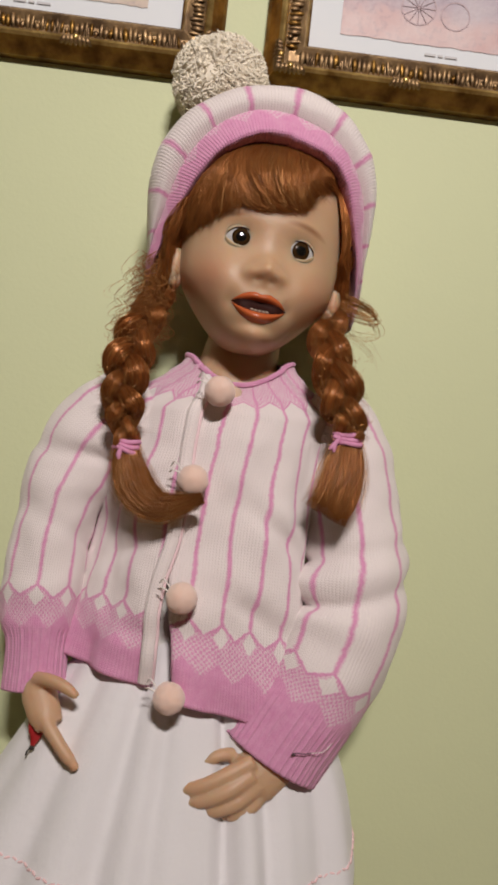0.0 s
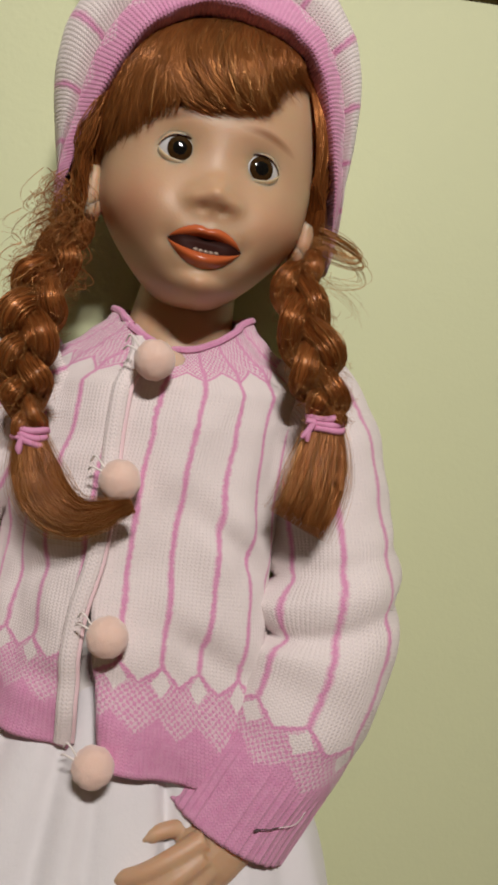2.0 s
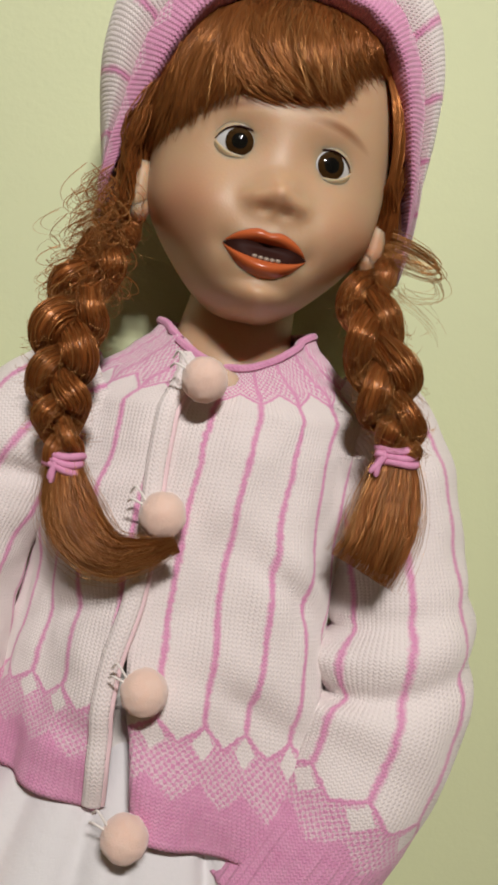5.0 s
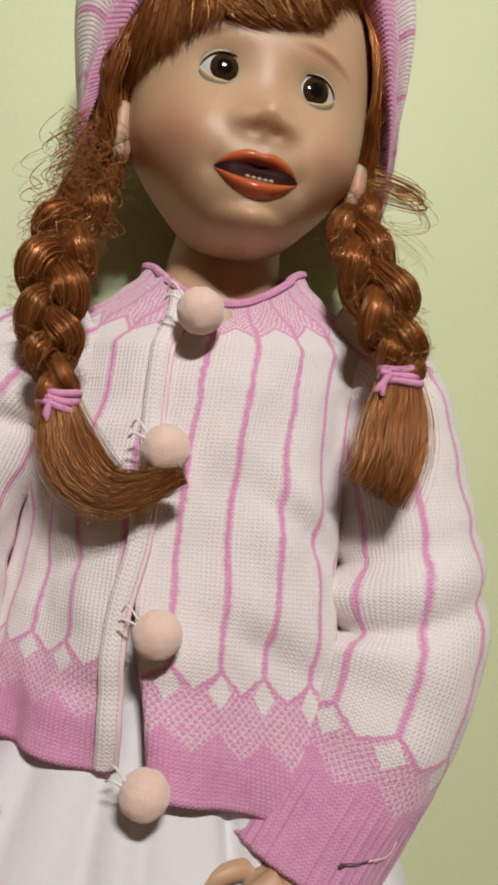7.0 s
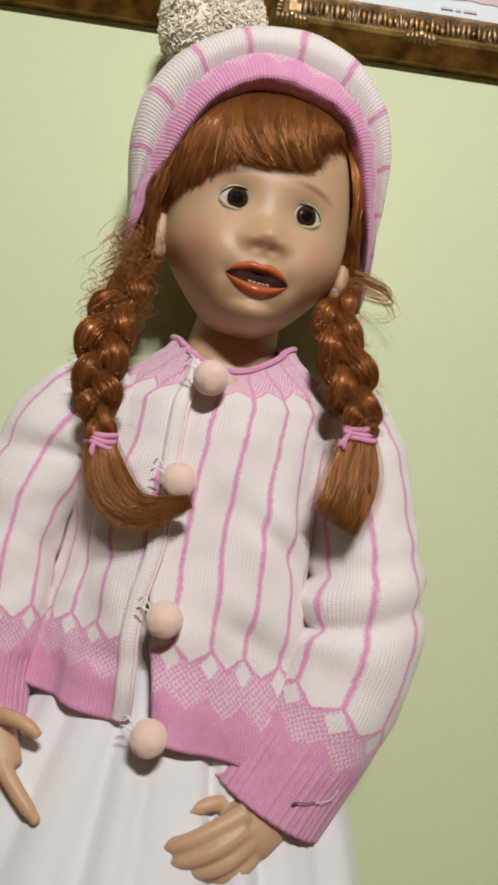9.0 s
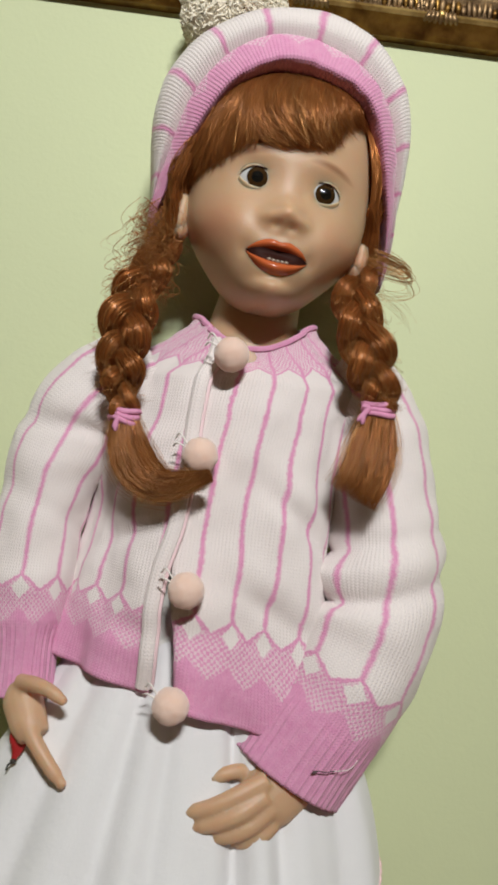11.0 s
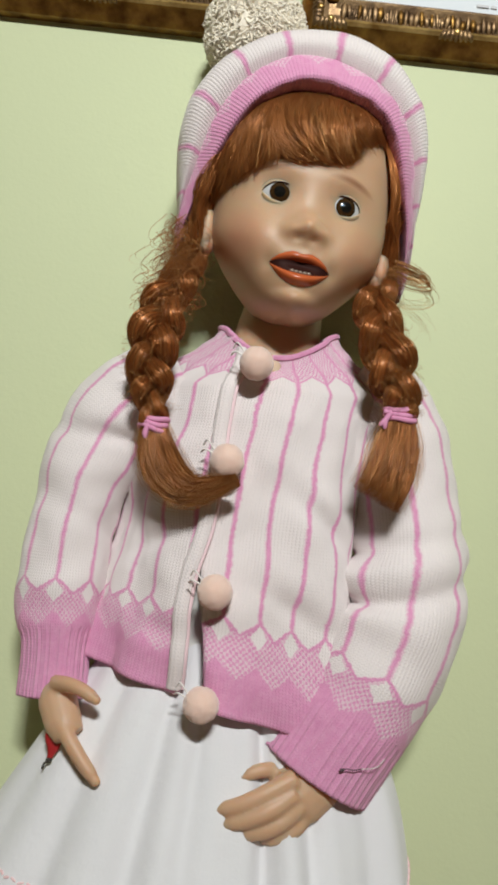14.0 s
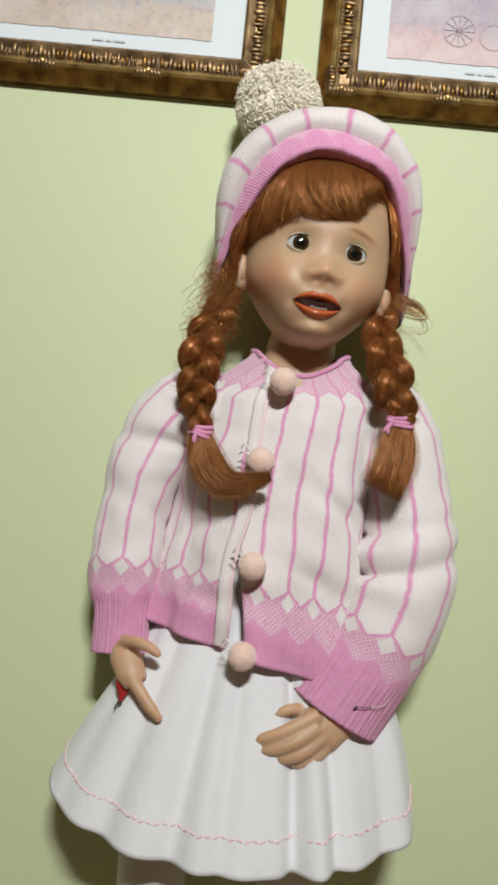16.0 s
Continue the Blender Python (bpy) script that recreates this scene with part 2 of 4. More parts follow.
FAINT = plain("faint_grey_ink", (0.56, 0.55, 0.56), (0.64, 0.63, 0.64), 900.0, 0.7)
MAUVE_INK = plain("mauve_ink", (0.46, 0.34, 0.36), (0.54, 0.42, 0.44), 90.0, 0.7)
GOLD = gold_material("worn_gilding", (0.10, 0.045, 0.010), (0.36, 0.20, 0.05), 0.34)
BRIGHT_GOLD = gold_material("rubbed_gold_edge", (0.26, 0.14, 0.035), (0.72, 0.50, 0.19), 0.28)
BRONZE = gold_material("dark_bronze_carving", (0.13, 0.078, 0.042), (0.40, 0.26, 0.13), 0.40)
CEILING = plain("ceiling_paint", (0.76, 0.74, 0.70), (0.8, 0.78, 0.74), 2.0, 0.8)
PARQUET = plain("brown_floor_wood", (0.16, 0.085, 0.04), (0.26, 0.15, 0.075), 6.0, 0.45, 0.0006)
KNIT_BODY = knit("pink_striped_knit_body", 0.027, 0.058, yoke=0.266, offset=0.0, gauge=0.85)
KNIT_SLEEVE = knit("pink_striped_knit_sleeve", 0.052, 0.078, pitch=0.034, rib=0.0052, ridge=0.9, gauge=0.85)
KNIT_HAT = knit("pink_striped_knit_crown", -1.0, -1.0, pitch=0.0332, offset=-0.03, gauge=0.72)
KNIT_BRIM = knit("pink_ribbed_knit", 9.0, 9.9, rib=0.0031)
KNIT_BAND = knit("pink_ribbed_knit_fading_to_lattice", 0.049, 9.0, rib=0.0031)


# ---- mesh helpers ----
class Shape:
    """Vertices, faces, uv and material numbers of one mesh."""

    def __init__(self):
        self.v, self.f, self.uv, self.mi = [], [], [], []

    def grid(self, rows, uvs=None, mat=0, closed=False):
        """rows: lists of points, all of one length; closed: each row is a ring."""
        at, wide = len(self.v), len(rows[0])
        for i, row in enumerate(rows):
            for j, p in enumerate(row):
                self.v.append(tuple(p))
                self.uv.append(uvs[i][j] if uvs else (0.0, 0.0))
        for i in range(len(rows) - 1):
            for j in range(wide if closed else wide - 1):
                a, b = at + i * wide + j, at + i * wide + (j + 1) % wide
                self.f.append((a, b, b + wide, a + wide))
                self.mi.append(mat)
        return self

    def cap(self, ring, mat=0):
        at = len(self.v)
        self.v += [tuple(p) for p in ring]
        self.uv += [(0.0, 0.0)] * len(ring)
        self.f.append(tuple(range(at, at + len(ring))))
        self.mi.append(mat)
        return self

    def tube(self, path, radii, seg=10, mat=0, flat=1.0, caps=True, warp=None, u0=0.0, spin=0.0):
        """A tube along path; radii one a point; flat: depth over width; warp(s, angle) scales the radius."""
        pts = [Vector(p) for p in path]
        side, rings, uvs, run = None, [], [], 0.0
        for k, p in enumerate(pts):
            d = (pts[min(k + 1, len(pts) - 1)] - pts[max(k - 1, 0)]).normalized()
            if side is None:
                side = d.cross(Vector((0, -1, 0))).normalized() if abs(d.y) < 0.9 else Vector((1, 0, 0))
            side = (side - d * side.dot(d)).normalized()
            up = d.cross(side)
            if k:
                run += (p - pts[k - 1]).length
            ring, uv = [], []
            for j in range(seg):
                a = 2 * math.pi * j / seg + spin
                r = radii[k] * (warp(run, a) if warp else 1.0)
                ring.append(p + side * (r * math.cos(a)) + up * (r * flat * math.sin(a)))
                uv.append((u0 + a * max(radii), run))
            rings.append(ring)
            uvs.append(uv)
        self.grid(rings, uvs, mat, True)
        if caps:
            self.cap(rings[0][::-1], mat)
            self.cap(rings[-1], mat)
        return self

    def ball(self, c, r, mat=0, nu=20, nv=12, warp=None):
        """An ellipsoid with radii r."""
        rows = []
        for i in range(nv + 1):
            a = math.pi * (i + 0.02) / (nv + 0.04)
            row = []
            for j in range(nu):
                b = 2 * math.pi * j / nu
                d = Vector((math.sin(a) * math.cos(b), math.sin(a) * math.sin(b), math.cos(a)))
                k = warp(d) if warp else 1.0
                row.append((c[0] + r[0] * d.x * k, c[1] + r[1] * d.y * k, c[2] + r[2] * d.z * k))
            rows.append(row)
        return self.grid(rows[::-1], None, mat, True)

    def box(self, c, s, mat=0):
        x, y, z = (v / 2 for v in s)
        at = len(self.v)
        for dx, dy, dz in ((-1, -1, -1), (1, -1, -1), (1, 1, -1), (-1, 1, -1), (-1, -1, 1), (1, -1, 1), (1, 1, 1), (-1, 1, 1)):
            self.v.append((c[0] + dx * x, c[1] + dy * y, c[2] + dz * z))
            self.uv.append((0.0, 0.0))
        for q in ((0, 3, 2, 1), (4, 5, 6, 7), (0, 1, 5, 4), (1, 2, 6, 5), (2, 3, 7, 6), (3, 0, 4, 7)):
            self.f.append(tuple(at + k for k in q))
            self.mi.append(mat)
        return self

    def moved(self, fn):
        self.v = [tuple(fn(Vector(p))) for p in self.v]
        return self

    def add(self, other, mats=0):
        at = len(self.v)
        self.v += other.v
        self.uv += other.uv
        self.f += [tuple(at + k for k in q) for q in other.f]
        self.mi += [m + mats for m in other.mi]
        return self

    def mesh(self, name, materials, smooth=True):
        me = bpy.data.meshes.new(name)
        me.from_pydata(self.v, [], self.f)
        for m in materials:
            me.materials.append(m)
        me.polygons.foreach_set("material_index", self.mi)
        me.polygons.foreach_set("use_smooth", [smooth] * len(self.f))
        layer = me.uv_layers.new(name="UVMap")
        loops = np.empty(len(me.loops), dtype=np.int32)
        me.loops.foreach_get("vertex_index", loops)
        layer.data.foreach_set("uv", np.array(self.uv, dtype=np.float32)[loops].ravel())
        me.update()
        return me


def part(name, shape, material, parent, label="", smooth=True, kind=""):
    ob = new(name, shape.mesh(name, material if isinstance(material, (list, tuple)) else [material], smooth))
    ob.parent = parent
    if parent is not None:
        ob.matrix_parent_inverse = Matrix.Identity(4)
    return tagged(ob, label=label, kind=kind)


def thing(name, label, category, at=(0, 0, 0), group="", kind=""):
    ob = new(name)
    ob.location = at
    ob.empty_display_size = 0.05
    return tagged(ob, label, category, group, kind)


def solid(ob, depth, offset=1.0):
    mod = ob.modifiers.new("thickness", "SOLIDIFY")
    mod.thickness, mod.offset = depth, offset
    return ob


def curve_at(keys, t):
    """Smooth value at t of keys (t, value...)."""
    for (a, *va), (b, *vb) in zip(keys, keys[1:]):
        if t <= b or (b, *vb) == tuple(keys[-1]):
            s = min(1.0, max(0.0, (t - a) / (b - a)))
            s = s * s * (3 - 2 * s) * 0.5 + s * 0.5
            return [x + (y - x) * s for x, y in zip(va, vb)]


def spline(points, count):
    """Catmull-Rom through points (tuples of any length), count samples."""
    p = [np.array(q, float) for q in points]
    p = [2 * p[0] - p[1], *p, 2 * p[-1] - p[-2]]
    out = []
    for k in range(count):
        s = k / (count - 1) * (len(p) - 3)
        i = min(int(s), len(p) - 4)
        t = s - i
        a, b, c, d = p[i : i + 4]
        out.append(0.5 * (2 * b + (c - a) * t + (2 * a - 5 * b + 4 * c - d) * t * t + (3 * b - a - 3 * c + d) * t**3))
    return out


def gauss(x, z, cx, cz, sx, sz):
    return math.exp(-(((x - cx) / sx) ** 2) - ((z - cz) / sz) ** 2)


# ---- the room ----
def slab(name, c, s, material, kind="structure", label="", category=""):
    ob = new(name, Shape().box((0, 0, 0), s).mesh(name, [material], False))
    ob.location = c
    return tagged(ob, label, category, kind=kind)


slab("wall_north", (0, 0.06, 1.35), (7.2, 0.12, 2.7), WALL, label="unseen light green wall added to close the room and bounce light behind the doll", category="wall")
# unseen enclosure, added; the walls stand this far off to weaken the bounced light
slab("wall_south", (0, -6.06, 1.35), (7.2, 0.12, 2.7), WALL, label="unseen light green wall added to close the room and bounce light", category="wall")
slab("wall_east", (3.66, -3.0, 1.35), (0.12, 6.0, 2.7), WALL, label="unseen light green wall added to close the room and bounce light", category="wall")
slab("wall_west", (-3.66, -3.0, 1.35), (0.12, 6.0, 2.7), WALL, label="unseen light green wall added to close the room and bounce light", category="wall")
slab("ceiling", (0, -3.0, 2.75), (7.44, 6.24, 0.1), CEILING, label="unseen white ceiling added to close the room and bounce light", category="ceiling")
slab("floor", (0, -3.0, -0.05), (7.44, 6.24, 0.1), PARQUET, label="plain brown wooden floor", category="floor")


# ---- the pictures ----
def picture(name, x0, x1, z0, z1, printed, mat_left, mat_right, label):
    """A gilt frame whose outer edge spans x0..x1, z0..z1 on the wall, with a mounted print."""
    root = thing(name, label, "picture", ((x0 + x1) / 2, 0, z0), "gilt pictures on the wall")
    cx, cz, hw, hh = 0.0, (z1 - z0) / 2, (x1 - x0) / 2, (z1 - z0) / 2
    W = 0.0425
    # distance in from the outer edge, height off the wall
    profile = [(0.0, 0.0), (0.0, 0.010), (0.003, 0.014), (0.008, 0.0185), (0.0125, 0.024), (0.0155, 0.0255), (0.018, 0.0245), (0.0195, 0.021),
               (0.024, 0.0195), (0.030, 0.020), (0.036, 0.0225), (0.0375, 0.023), (0.0388, 0.0205), (0.0402, 0.019), (0.0418, 0.0175), (W, 0.012), (W, 0.004)]
    bands = [0] * 4 + [1] * 3 + [2] * 4 + [1] * 2 + [0] * 3

    def corner(sx, sz, d, h):
        return (cx + sx * (hw - d), -h, cz + sz * (hh - d))

    for k, (a, b) in enumerate((((-1, -1), (1, -1)), ((1, -1), (1, 1)), ((1, 1), (-1, 1)), ((-1, 1), (-1, -1)))):
        s = Shape()
        n = 40
        rows = []
        for d, h in profile:
            p, q = Vector(corner(*a, d, h)), Vector(corner(*b, d, h))
            rows.append([p.lerp(q, i / n) for i in range(n + 1)])
        for i in range(len(rows) - 1):
            s.grid([rows[i], rows[i + 1]], None, bands[i])
        rail = part("frame_rail", s, [GOLD, BRIGHT_GOLD, BRONZE], root)
        # upright flutes carved along the hollow
        p, q = Vector(corner(*a, 0.0, 0)), Vector(corner(*b, 0.0, 0))
        along = (q - p).normalized()
        inward = Vector((-along.z, 0, along.x))
        length = (q - p).length
        flutes, step = Shape(), 0.0046
        rnd = random.Random(k + len(name))
        m = int((length - 0.07) / step)
        for i in range(m):
            o = p + along * (0.035 + (i + 0.5) * (length - 0.07) / m)
            lo, hi = 0.0195 + rnd.uniform(0, 0.002), 0.0366 - 0.005 * rnd.random() * (i % 3)
            sway = along * rnd.uniform(-0.0022, 0.0022)
            path = [o + inward * (lo + (hi - lo) * t) + sway * (t - 0.5) + Vector((0, -0.0192 - 0.0022 * math.sin(math.pi * (0.15 + 0.8 * t)) - 0.001 * t, 0)) for t in (0, 0.25, 0.5, 0.75, 1)]
            w = 0.0024 * rnd.uniform(0.6, 1.2)
            flutes.tube(path, [w * 0.5, w, w * 1.15, w, w * 0.4], 6, rnd.choice((0, 0, 1)), 0.5)
        part("fluting", flutes, [BRONZE, GOLD], rail, "dark carved fluting rubbed with gold", kind="stuff")
        # leaf sprays on the raised edge, one every 11 cm
        sprays = max(2, round((length - 0.05) / 0.103))
        for i in range(sprays + 1):
            o = p + along * (0.026 + (length - 0.052) * i / sprays)
            leaf = Shape()
            for j in range(-3, 4):
                base = o + along * (j * 0.0036) + inward * (0.0155 - abs(j) * 0.0006) + Vector((0, -0.0262, 0))
                tip = base - inward * (0.0062 - abs(j) * 0.0010) + along * (j * 0.0012) + Vector((0, 0.0035, 0))
                mid = base.lerp(tip, 0.5) + Vector((0, -0.0016, 0))
                leaf.tube([base + inward * 0.003, base, mid, tip], [0.0016, 0.0029, 0.0026, 0.0010], 8, 0, 0.7)
            leaf.ball(o + inward * 0.016 + Vector((0, -0.0272, 0)), (0.0034, 0.002, 0.0034), 1, 10, 6)
            part("leaf_spray", leaf, [BRONZE, BRIGHT_GOLD], rail)
    board = Shape().box((cx, -0.0065, cz), (2 * (hw - W) + 0.004, 0.003, 2 * (hh - W) + 0.004))
    part("mount", board, CARD, root, "white mount board", smooth=False)
    iw, ih = hw - W, hh - W
    left, right, low, high = -iw + mat_left, iw - mat_right, cz - ih + 0.0205, cz + ih - 0.03
    n = 60
    rnd = random.Random(5)
    edge = [low + 0.0011 * noise.noise(Vector((i * 0.35, 3, len(name)))) + rnd.uniform(-0.0004, 0.0004) for i in range(n + 1)]
    rows = [[(left + (right - left) * i / n, -0.0088, edge[i]) for i in range(n + 1)], [(left + (right - left) * i / n, -0.0088, high) for i in range(n + 1)]]
    sheet = part("print", Shape().grid(rows), printed, root, "faded watercolour landscape print", smooth=False)
    return root, left, right, low


def bars(parent, x, z, widths, height=0.0022):
    """A line of small writing too faint to read, as plain bars."""
    s = Shape()
    for w in widths:
        s.box((x + w / 2, -0.0092, z), (w, 0.0006, height))
        x += w + 0.0022
    part("caption", s, FAINT, parent, "small grey caption in unreadable script", smooth=False)


def ring(s, c, r, w, n=40):
    s.grid([[(c[0] + (r + k) * math.cos(2 * math.pi * i / n), -0.0093, c[1] + (r + k) * math.sin(2 * math.pi * i / n)) for i in range(n)] for k in (0, w)], None, 0, True)


FRAME_Z = 0.9875
pic_a, l_a, r_a, low_a = picture("framed_picture", -0.0605 - 0.50, -0.0605, FRAME_Z, FRAME_Z + 0.40, PRINT_L, 0.034, 0.034, "ornate gilt frame with a beige watercolour print on a green wall")
bars(pic_a, r_a - 0.128, low_a - 0.0095, (0.012, 0.006, 0.013))
pic_b, l_b, r_b, low_b = picture("framed_picture", -0.0205, -0.0205 + 0.50, FRAME_Z, FRAME_Z + 0.40, PRINT_R, 0.030, 0.034, "ornate gilt frame with a mauve watercolour print on a green wall")
bars(pic_b, l_b + 0.085, low_b - 0.0095, (0.011, 0.005, 0.012))
cart = Shape()
ring(cart, (l_b + 0.075, low_b + 0.036), 0.0165, 0.0012)
ring(cart, (l_b + 0.112, low_b + 0.032), 0.0135, 0.0012)
for k in range(6):
    a = math.pi * k / 6
    cart.tube([(l_b + 0.075 - 0.0165 * math.cos(a), -0.0092, low_b + 0.036 - 0.0165 * math.sin(a)), (l_b + 0.075 + 0.0165 * math.cos(a), -0.0092, low_b + 0.036 + 0.0165 * math.sin(a))], [0.0004, 0.0004], 4)
part("cart_drawing", cart, MAUVE_INK, pic_b, "faint drawn cart wheels")


# ---- the doll: head ----
RINGS = [(-0.0868, 0.008, -0.047, 0.0), (-0.0850, 0.0150, -0.0545, 0.006), (-0.080, 0.0235, -0.0605, 0.012), (-0.072, 0.0335, -0.0625, 0.02), (-0.060, 0.0450, -0.0640, 0.03),
         (-0.045, 0.0570, -0.064, 0.042), (-0.028, 0.0665, -0.0635, 0.054), (-0.005, 0.0695, -0.062, 0.060), (0.02, 0.070, -0.0625, 0.062), (0.045, 0.068, -0.060, 0.061),
         (0.065, 0.060, -0.053, 0.054), (0.083, 0.046, -0.041, 0.042), (0.095, 0.028, -0.024, 0.026), (0.101, 0.006, -0.004, 0.006)]


RING_TABLE = np.array(spline(RINGS, 400))


def ring_at(z):
    """Half width, front and back of the head at the height z."""
    return [float(np.interp(z, RING_TABLE[:, 0], RING_TABLE[:, k])) for k in (1, 2, 3)]


def relief(x, z):
    """How far the face stands proud of the plain head, in metres."""
    r = 0.0150 * gauss(x, z, 0, -0.0252, 0.0098, 0.0094) + 0.0012 * gauss(x, z, 0, -0.037, 0.013, 0.006) + 0.0016 * gauss(x, z, 0, -0.006, 0.0140, 0.018)
    r += sum(0.0060 * gauss(x, z, s * 0.0120, -0.0286, 0.0056, 0.0056) for s in (-1, 1))
    r -= sum(0.003 * gauss(x, z, s * 0.0055, -0.0340, 0.0028, 0.0022) for s in (-1, 1))
    r += sum(0.0078 * gauss(x, z, s * 0.036, -0.037, 0.019, 0.020) for s in (-1, 1))
    r -= sum(0.0048 * gauss(x, z, s * 0.0240, 0.001, 0.0140, 0.0105) for s in (-1, 1))
    r += sum(0.0018 * gauss(x, z, s * 0.026, 0.0185, 0.018, 0.007) for s in (-1, 1))
    r += 0.0064 * gauss(x, z, 0, -0.0765, 0.015, 0.0090) + 0.0055 * gauss(x, z, 0, -0.054, 0.024, 0.016)
    r -= 0.0028 * gauss(x, z, 0, -0.0705, 0.013, 0.0035) + 0.0014 * gauss(x, z, 0, -0.0385, 0.003, 0.004)
    r -= sum(0.003 * gauss(x, z, s * 0.0235, -0.053, 0.005, 0.007) for s in (-1, 1))
    r -= 0.006 * gauss(x, z, 0, -0.0525, 0.013, 0.0038)
    return r


def face_y(x, z):
    w, yf, yb = ring_at(z)
    t = max(0.0, 1 - (x / w) ** 2) ** 0.5
    return yf * t**0.9 - relief(x, z)


def head_shape():
    s = Shape()
    n, m = 150, 120
    rows = []
    for i in range(m + 1):
        z = RINGS[0][0] + (RINGS[-1][0] - RINGS[0][0]) * i / m
        w, yf, yb = ring_at(z)
        row = []
        for j in range(n):
            a = 2 * math.pi * j / n
            x, c = w * math.sin(a), math.cos(a)
            y = (yf * abs(c) ** 0.9 - relief(x, z)) if c > 0 else yb * abs(c) ** 0.9
            row.append((x, y, z))
        rows.append(row)
    s.grid(rows, None, 0, True)
    s.cap(rows[0][::-1], 0)
    s.cap(rows[-1], 0)
    # ears
    for side in (-1, 1):
        s.ball((side * 0.0715, -0.002, -0.022), (0.0075, 0.011, 0.016), 0, 18, 12, lambda d: 1 - 0.25 * max(0, -d.y) * max(0, 1 - abs(d.z)))
        s.ball((side * 0.0695, -0.002, -0.034), (0.0062, 0.007, 0.008), 0, 14, 10)
    return s


def lips(s):
    """Lips, a dark patch painted as the shaded opening, and teeth, as numbers 1, 2, 3."""
    half, n = 0.0230, 36

    def strip(top, bottom, proud, mat, k=8):
        rows = []
        for i in range(n + 1):
            x = half * (2 * i / n - 1)
            e = max(0.0, 1 - (x / half) ** 2)
            row = []
            for j in range(k + 1):
                t = j / k
                z = top(x, e) + (bottom(x, e) - top(x, e)) * t
                row.append((x, face_y(x, z) + 0.0012 - proud * math.sin(math.pi * min(1, 0.08 + 0.9 * t)) * (0.25 + 0.75 * e), z))
            rows.append(row)
        s.grid([list(r) for r in zip(*rows)], None, mat)

    corner = -0.0530
    bow = lambda x, e: corner + 0.0102 * e**0.8 - 0.0020 * math.exp(-((x / 0.0042) ** 2))
    under = lambda x, e: corner + 0.0014 * e
    over = lambda x, e: corner - 0.0062 * e - 0.0003
    low = lambda x, e: corner - 0.0158 * e**0.85
    strip(bow, under, 0.0042, 1)
    strip(over, low, 0.0062, 1)
    # no real cavity: a dark sheet just off the skin gives the opening's shade
    rows = []
    for t in (0, 0.2, 0.4, 0.6, 0.8, 1):
        row = []
        for i in range(n + 1):
            x = half * (2 * i / n - 1) * 0.98
            z = corner + (0.0034 - 0.0116 * t) * max(0, 1 - (x / half) ** 2)
            row.append((x, face_y(x, z) - 0.0007, z))
        rows.append(row)
    s.grid(rows, None, 2)
    for k in range(-2, 3):
        s.ball((k * 0.0031 + 0.0005, face_y(k * 0.0031, -0.0586) - 0.0006, -0.0588 + 0.00012 * k * k), (0.00165, 0.0010, 0.0011), 3, 8, 6)


def eyes(s):
    """Glass eyes set in lidded sockets: white 4, iris 5, pupil 6; skin lids 0."""
    for side in (-1, 1):
        cx, cz, R = side * 0.0240 + 0.0004, 0.0002, 0.0156
        cy = face_y(cx, cz) + R - 0.0044
        gaze = Vector((0.02 + side * 0.09, -1, 0.0)).normalized()
        rows = []
        right = gaze.cross(Vector((0, 0, 1))).normalized()
        up = right.cross(gaze)
        steps = [0.0, 0.08, 0.16, 0.27, 0.275, 0.32, 0.38, 0.44, 0.500, 0.505, 0.65, 0.8, 1.0, 1.2]
        for a in steps:
            rows.append([Vector((cx, cy, cz)) + R * (1.0 + (0.010 if a < 0.502 else 0)) * (gaze * math.cos(a) + (right * math.cos(b) + up * math.sin(b)) * math.sin(a)) for b in (2 * math.pi * j / 32 for j in range(32))])
        for i in range(len(rows) - 1):
            s.grid([rows[i + 1], rows[i]], None, 6 if steps[i] < 0.27 else 5 if steps[i] < 0.500 else 4, True)
        # lids: shells of skin over the ball, open in an almond
        for lid in (1, -1):
            rows = []
            for k, (out, over) in enumerate(((0.0, 0.0001), (-0.0002, 0.0007), (0.0004, 0.0012), (0.0014, 0.0013), (0.003, 0.0011), (0.005, 0.0006), (0.0075, -0.0004))):
                row = []
                for i in range(25):
                    t = 2 * i / 24 - 1
                    x = cx + t * 0.0136
                    z = cz + lid * ((0.0079 if lid > 0 else 0.0072) * max(0.0, 1 - abs(t) ** 2.3) ** 0.8 + out) + side * 0.0003 * t
                    reach = R + over
                    y = cy - max(0.0, reach * reach - (x - cx) ** 2 - (z - cz) ** 2) ** 0.5
                    row.append((x, y, z))
                rows.append(row)
            s.grid(rows if lid < 0 else rows[::-1], None, 0)
            if lid > 0:
                s.tube([Vector(p) + Vector((0, -0.0002, 0)) for p in rows[1][1:-1]], [0.0003 + 0.0003 * math.sin(math.pi * i / 22) for i in range(23)], 5, 2)


# ---- the doll: hair ----
def strand(s, path, radius, count=10, mat=7, seg=5, u0=0.0, flat=0.7):
    pts = spline(path, count)
    radii = [radius * min(1.0, 0.35 + 2.5 * (1 - abs(2 * k / (count - 1) - 1))) for k in range(count)]
    s.tube(pts, radii, seg, mat, flat, True, None, u0)


def cap_point(x, z, lift):
    """A point over the forehead or side of the head, lifted off the skin."""
    w, yf, yb = ring_at(max(-0.085, min(0.1, z)))
    w, yf = w + lift, yf - lift
    t = max(0.0, 1 - (x / w) ** 2) ** 0.5
    return Vector((max(-w, min(w, x)), yf * t, z))


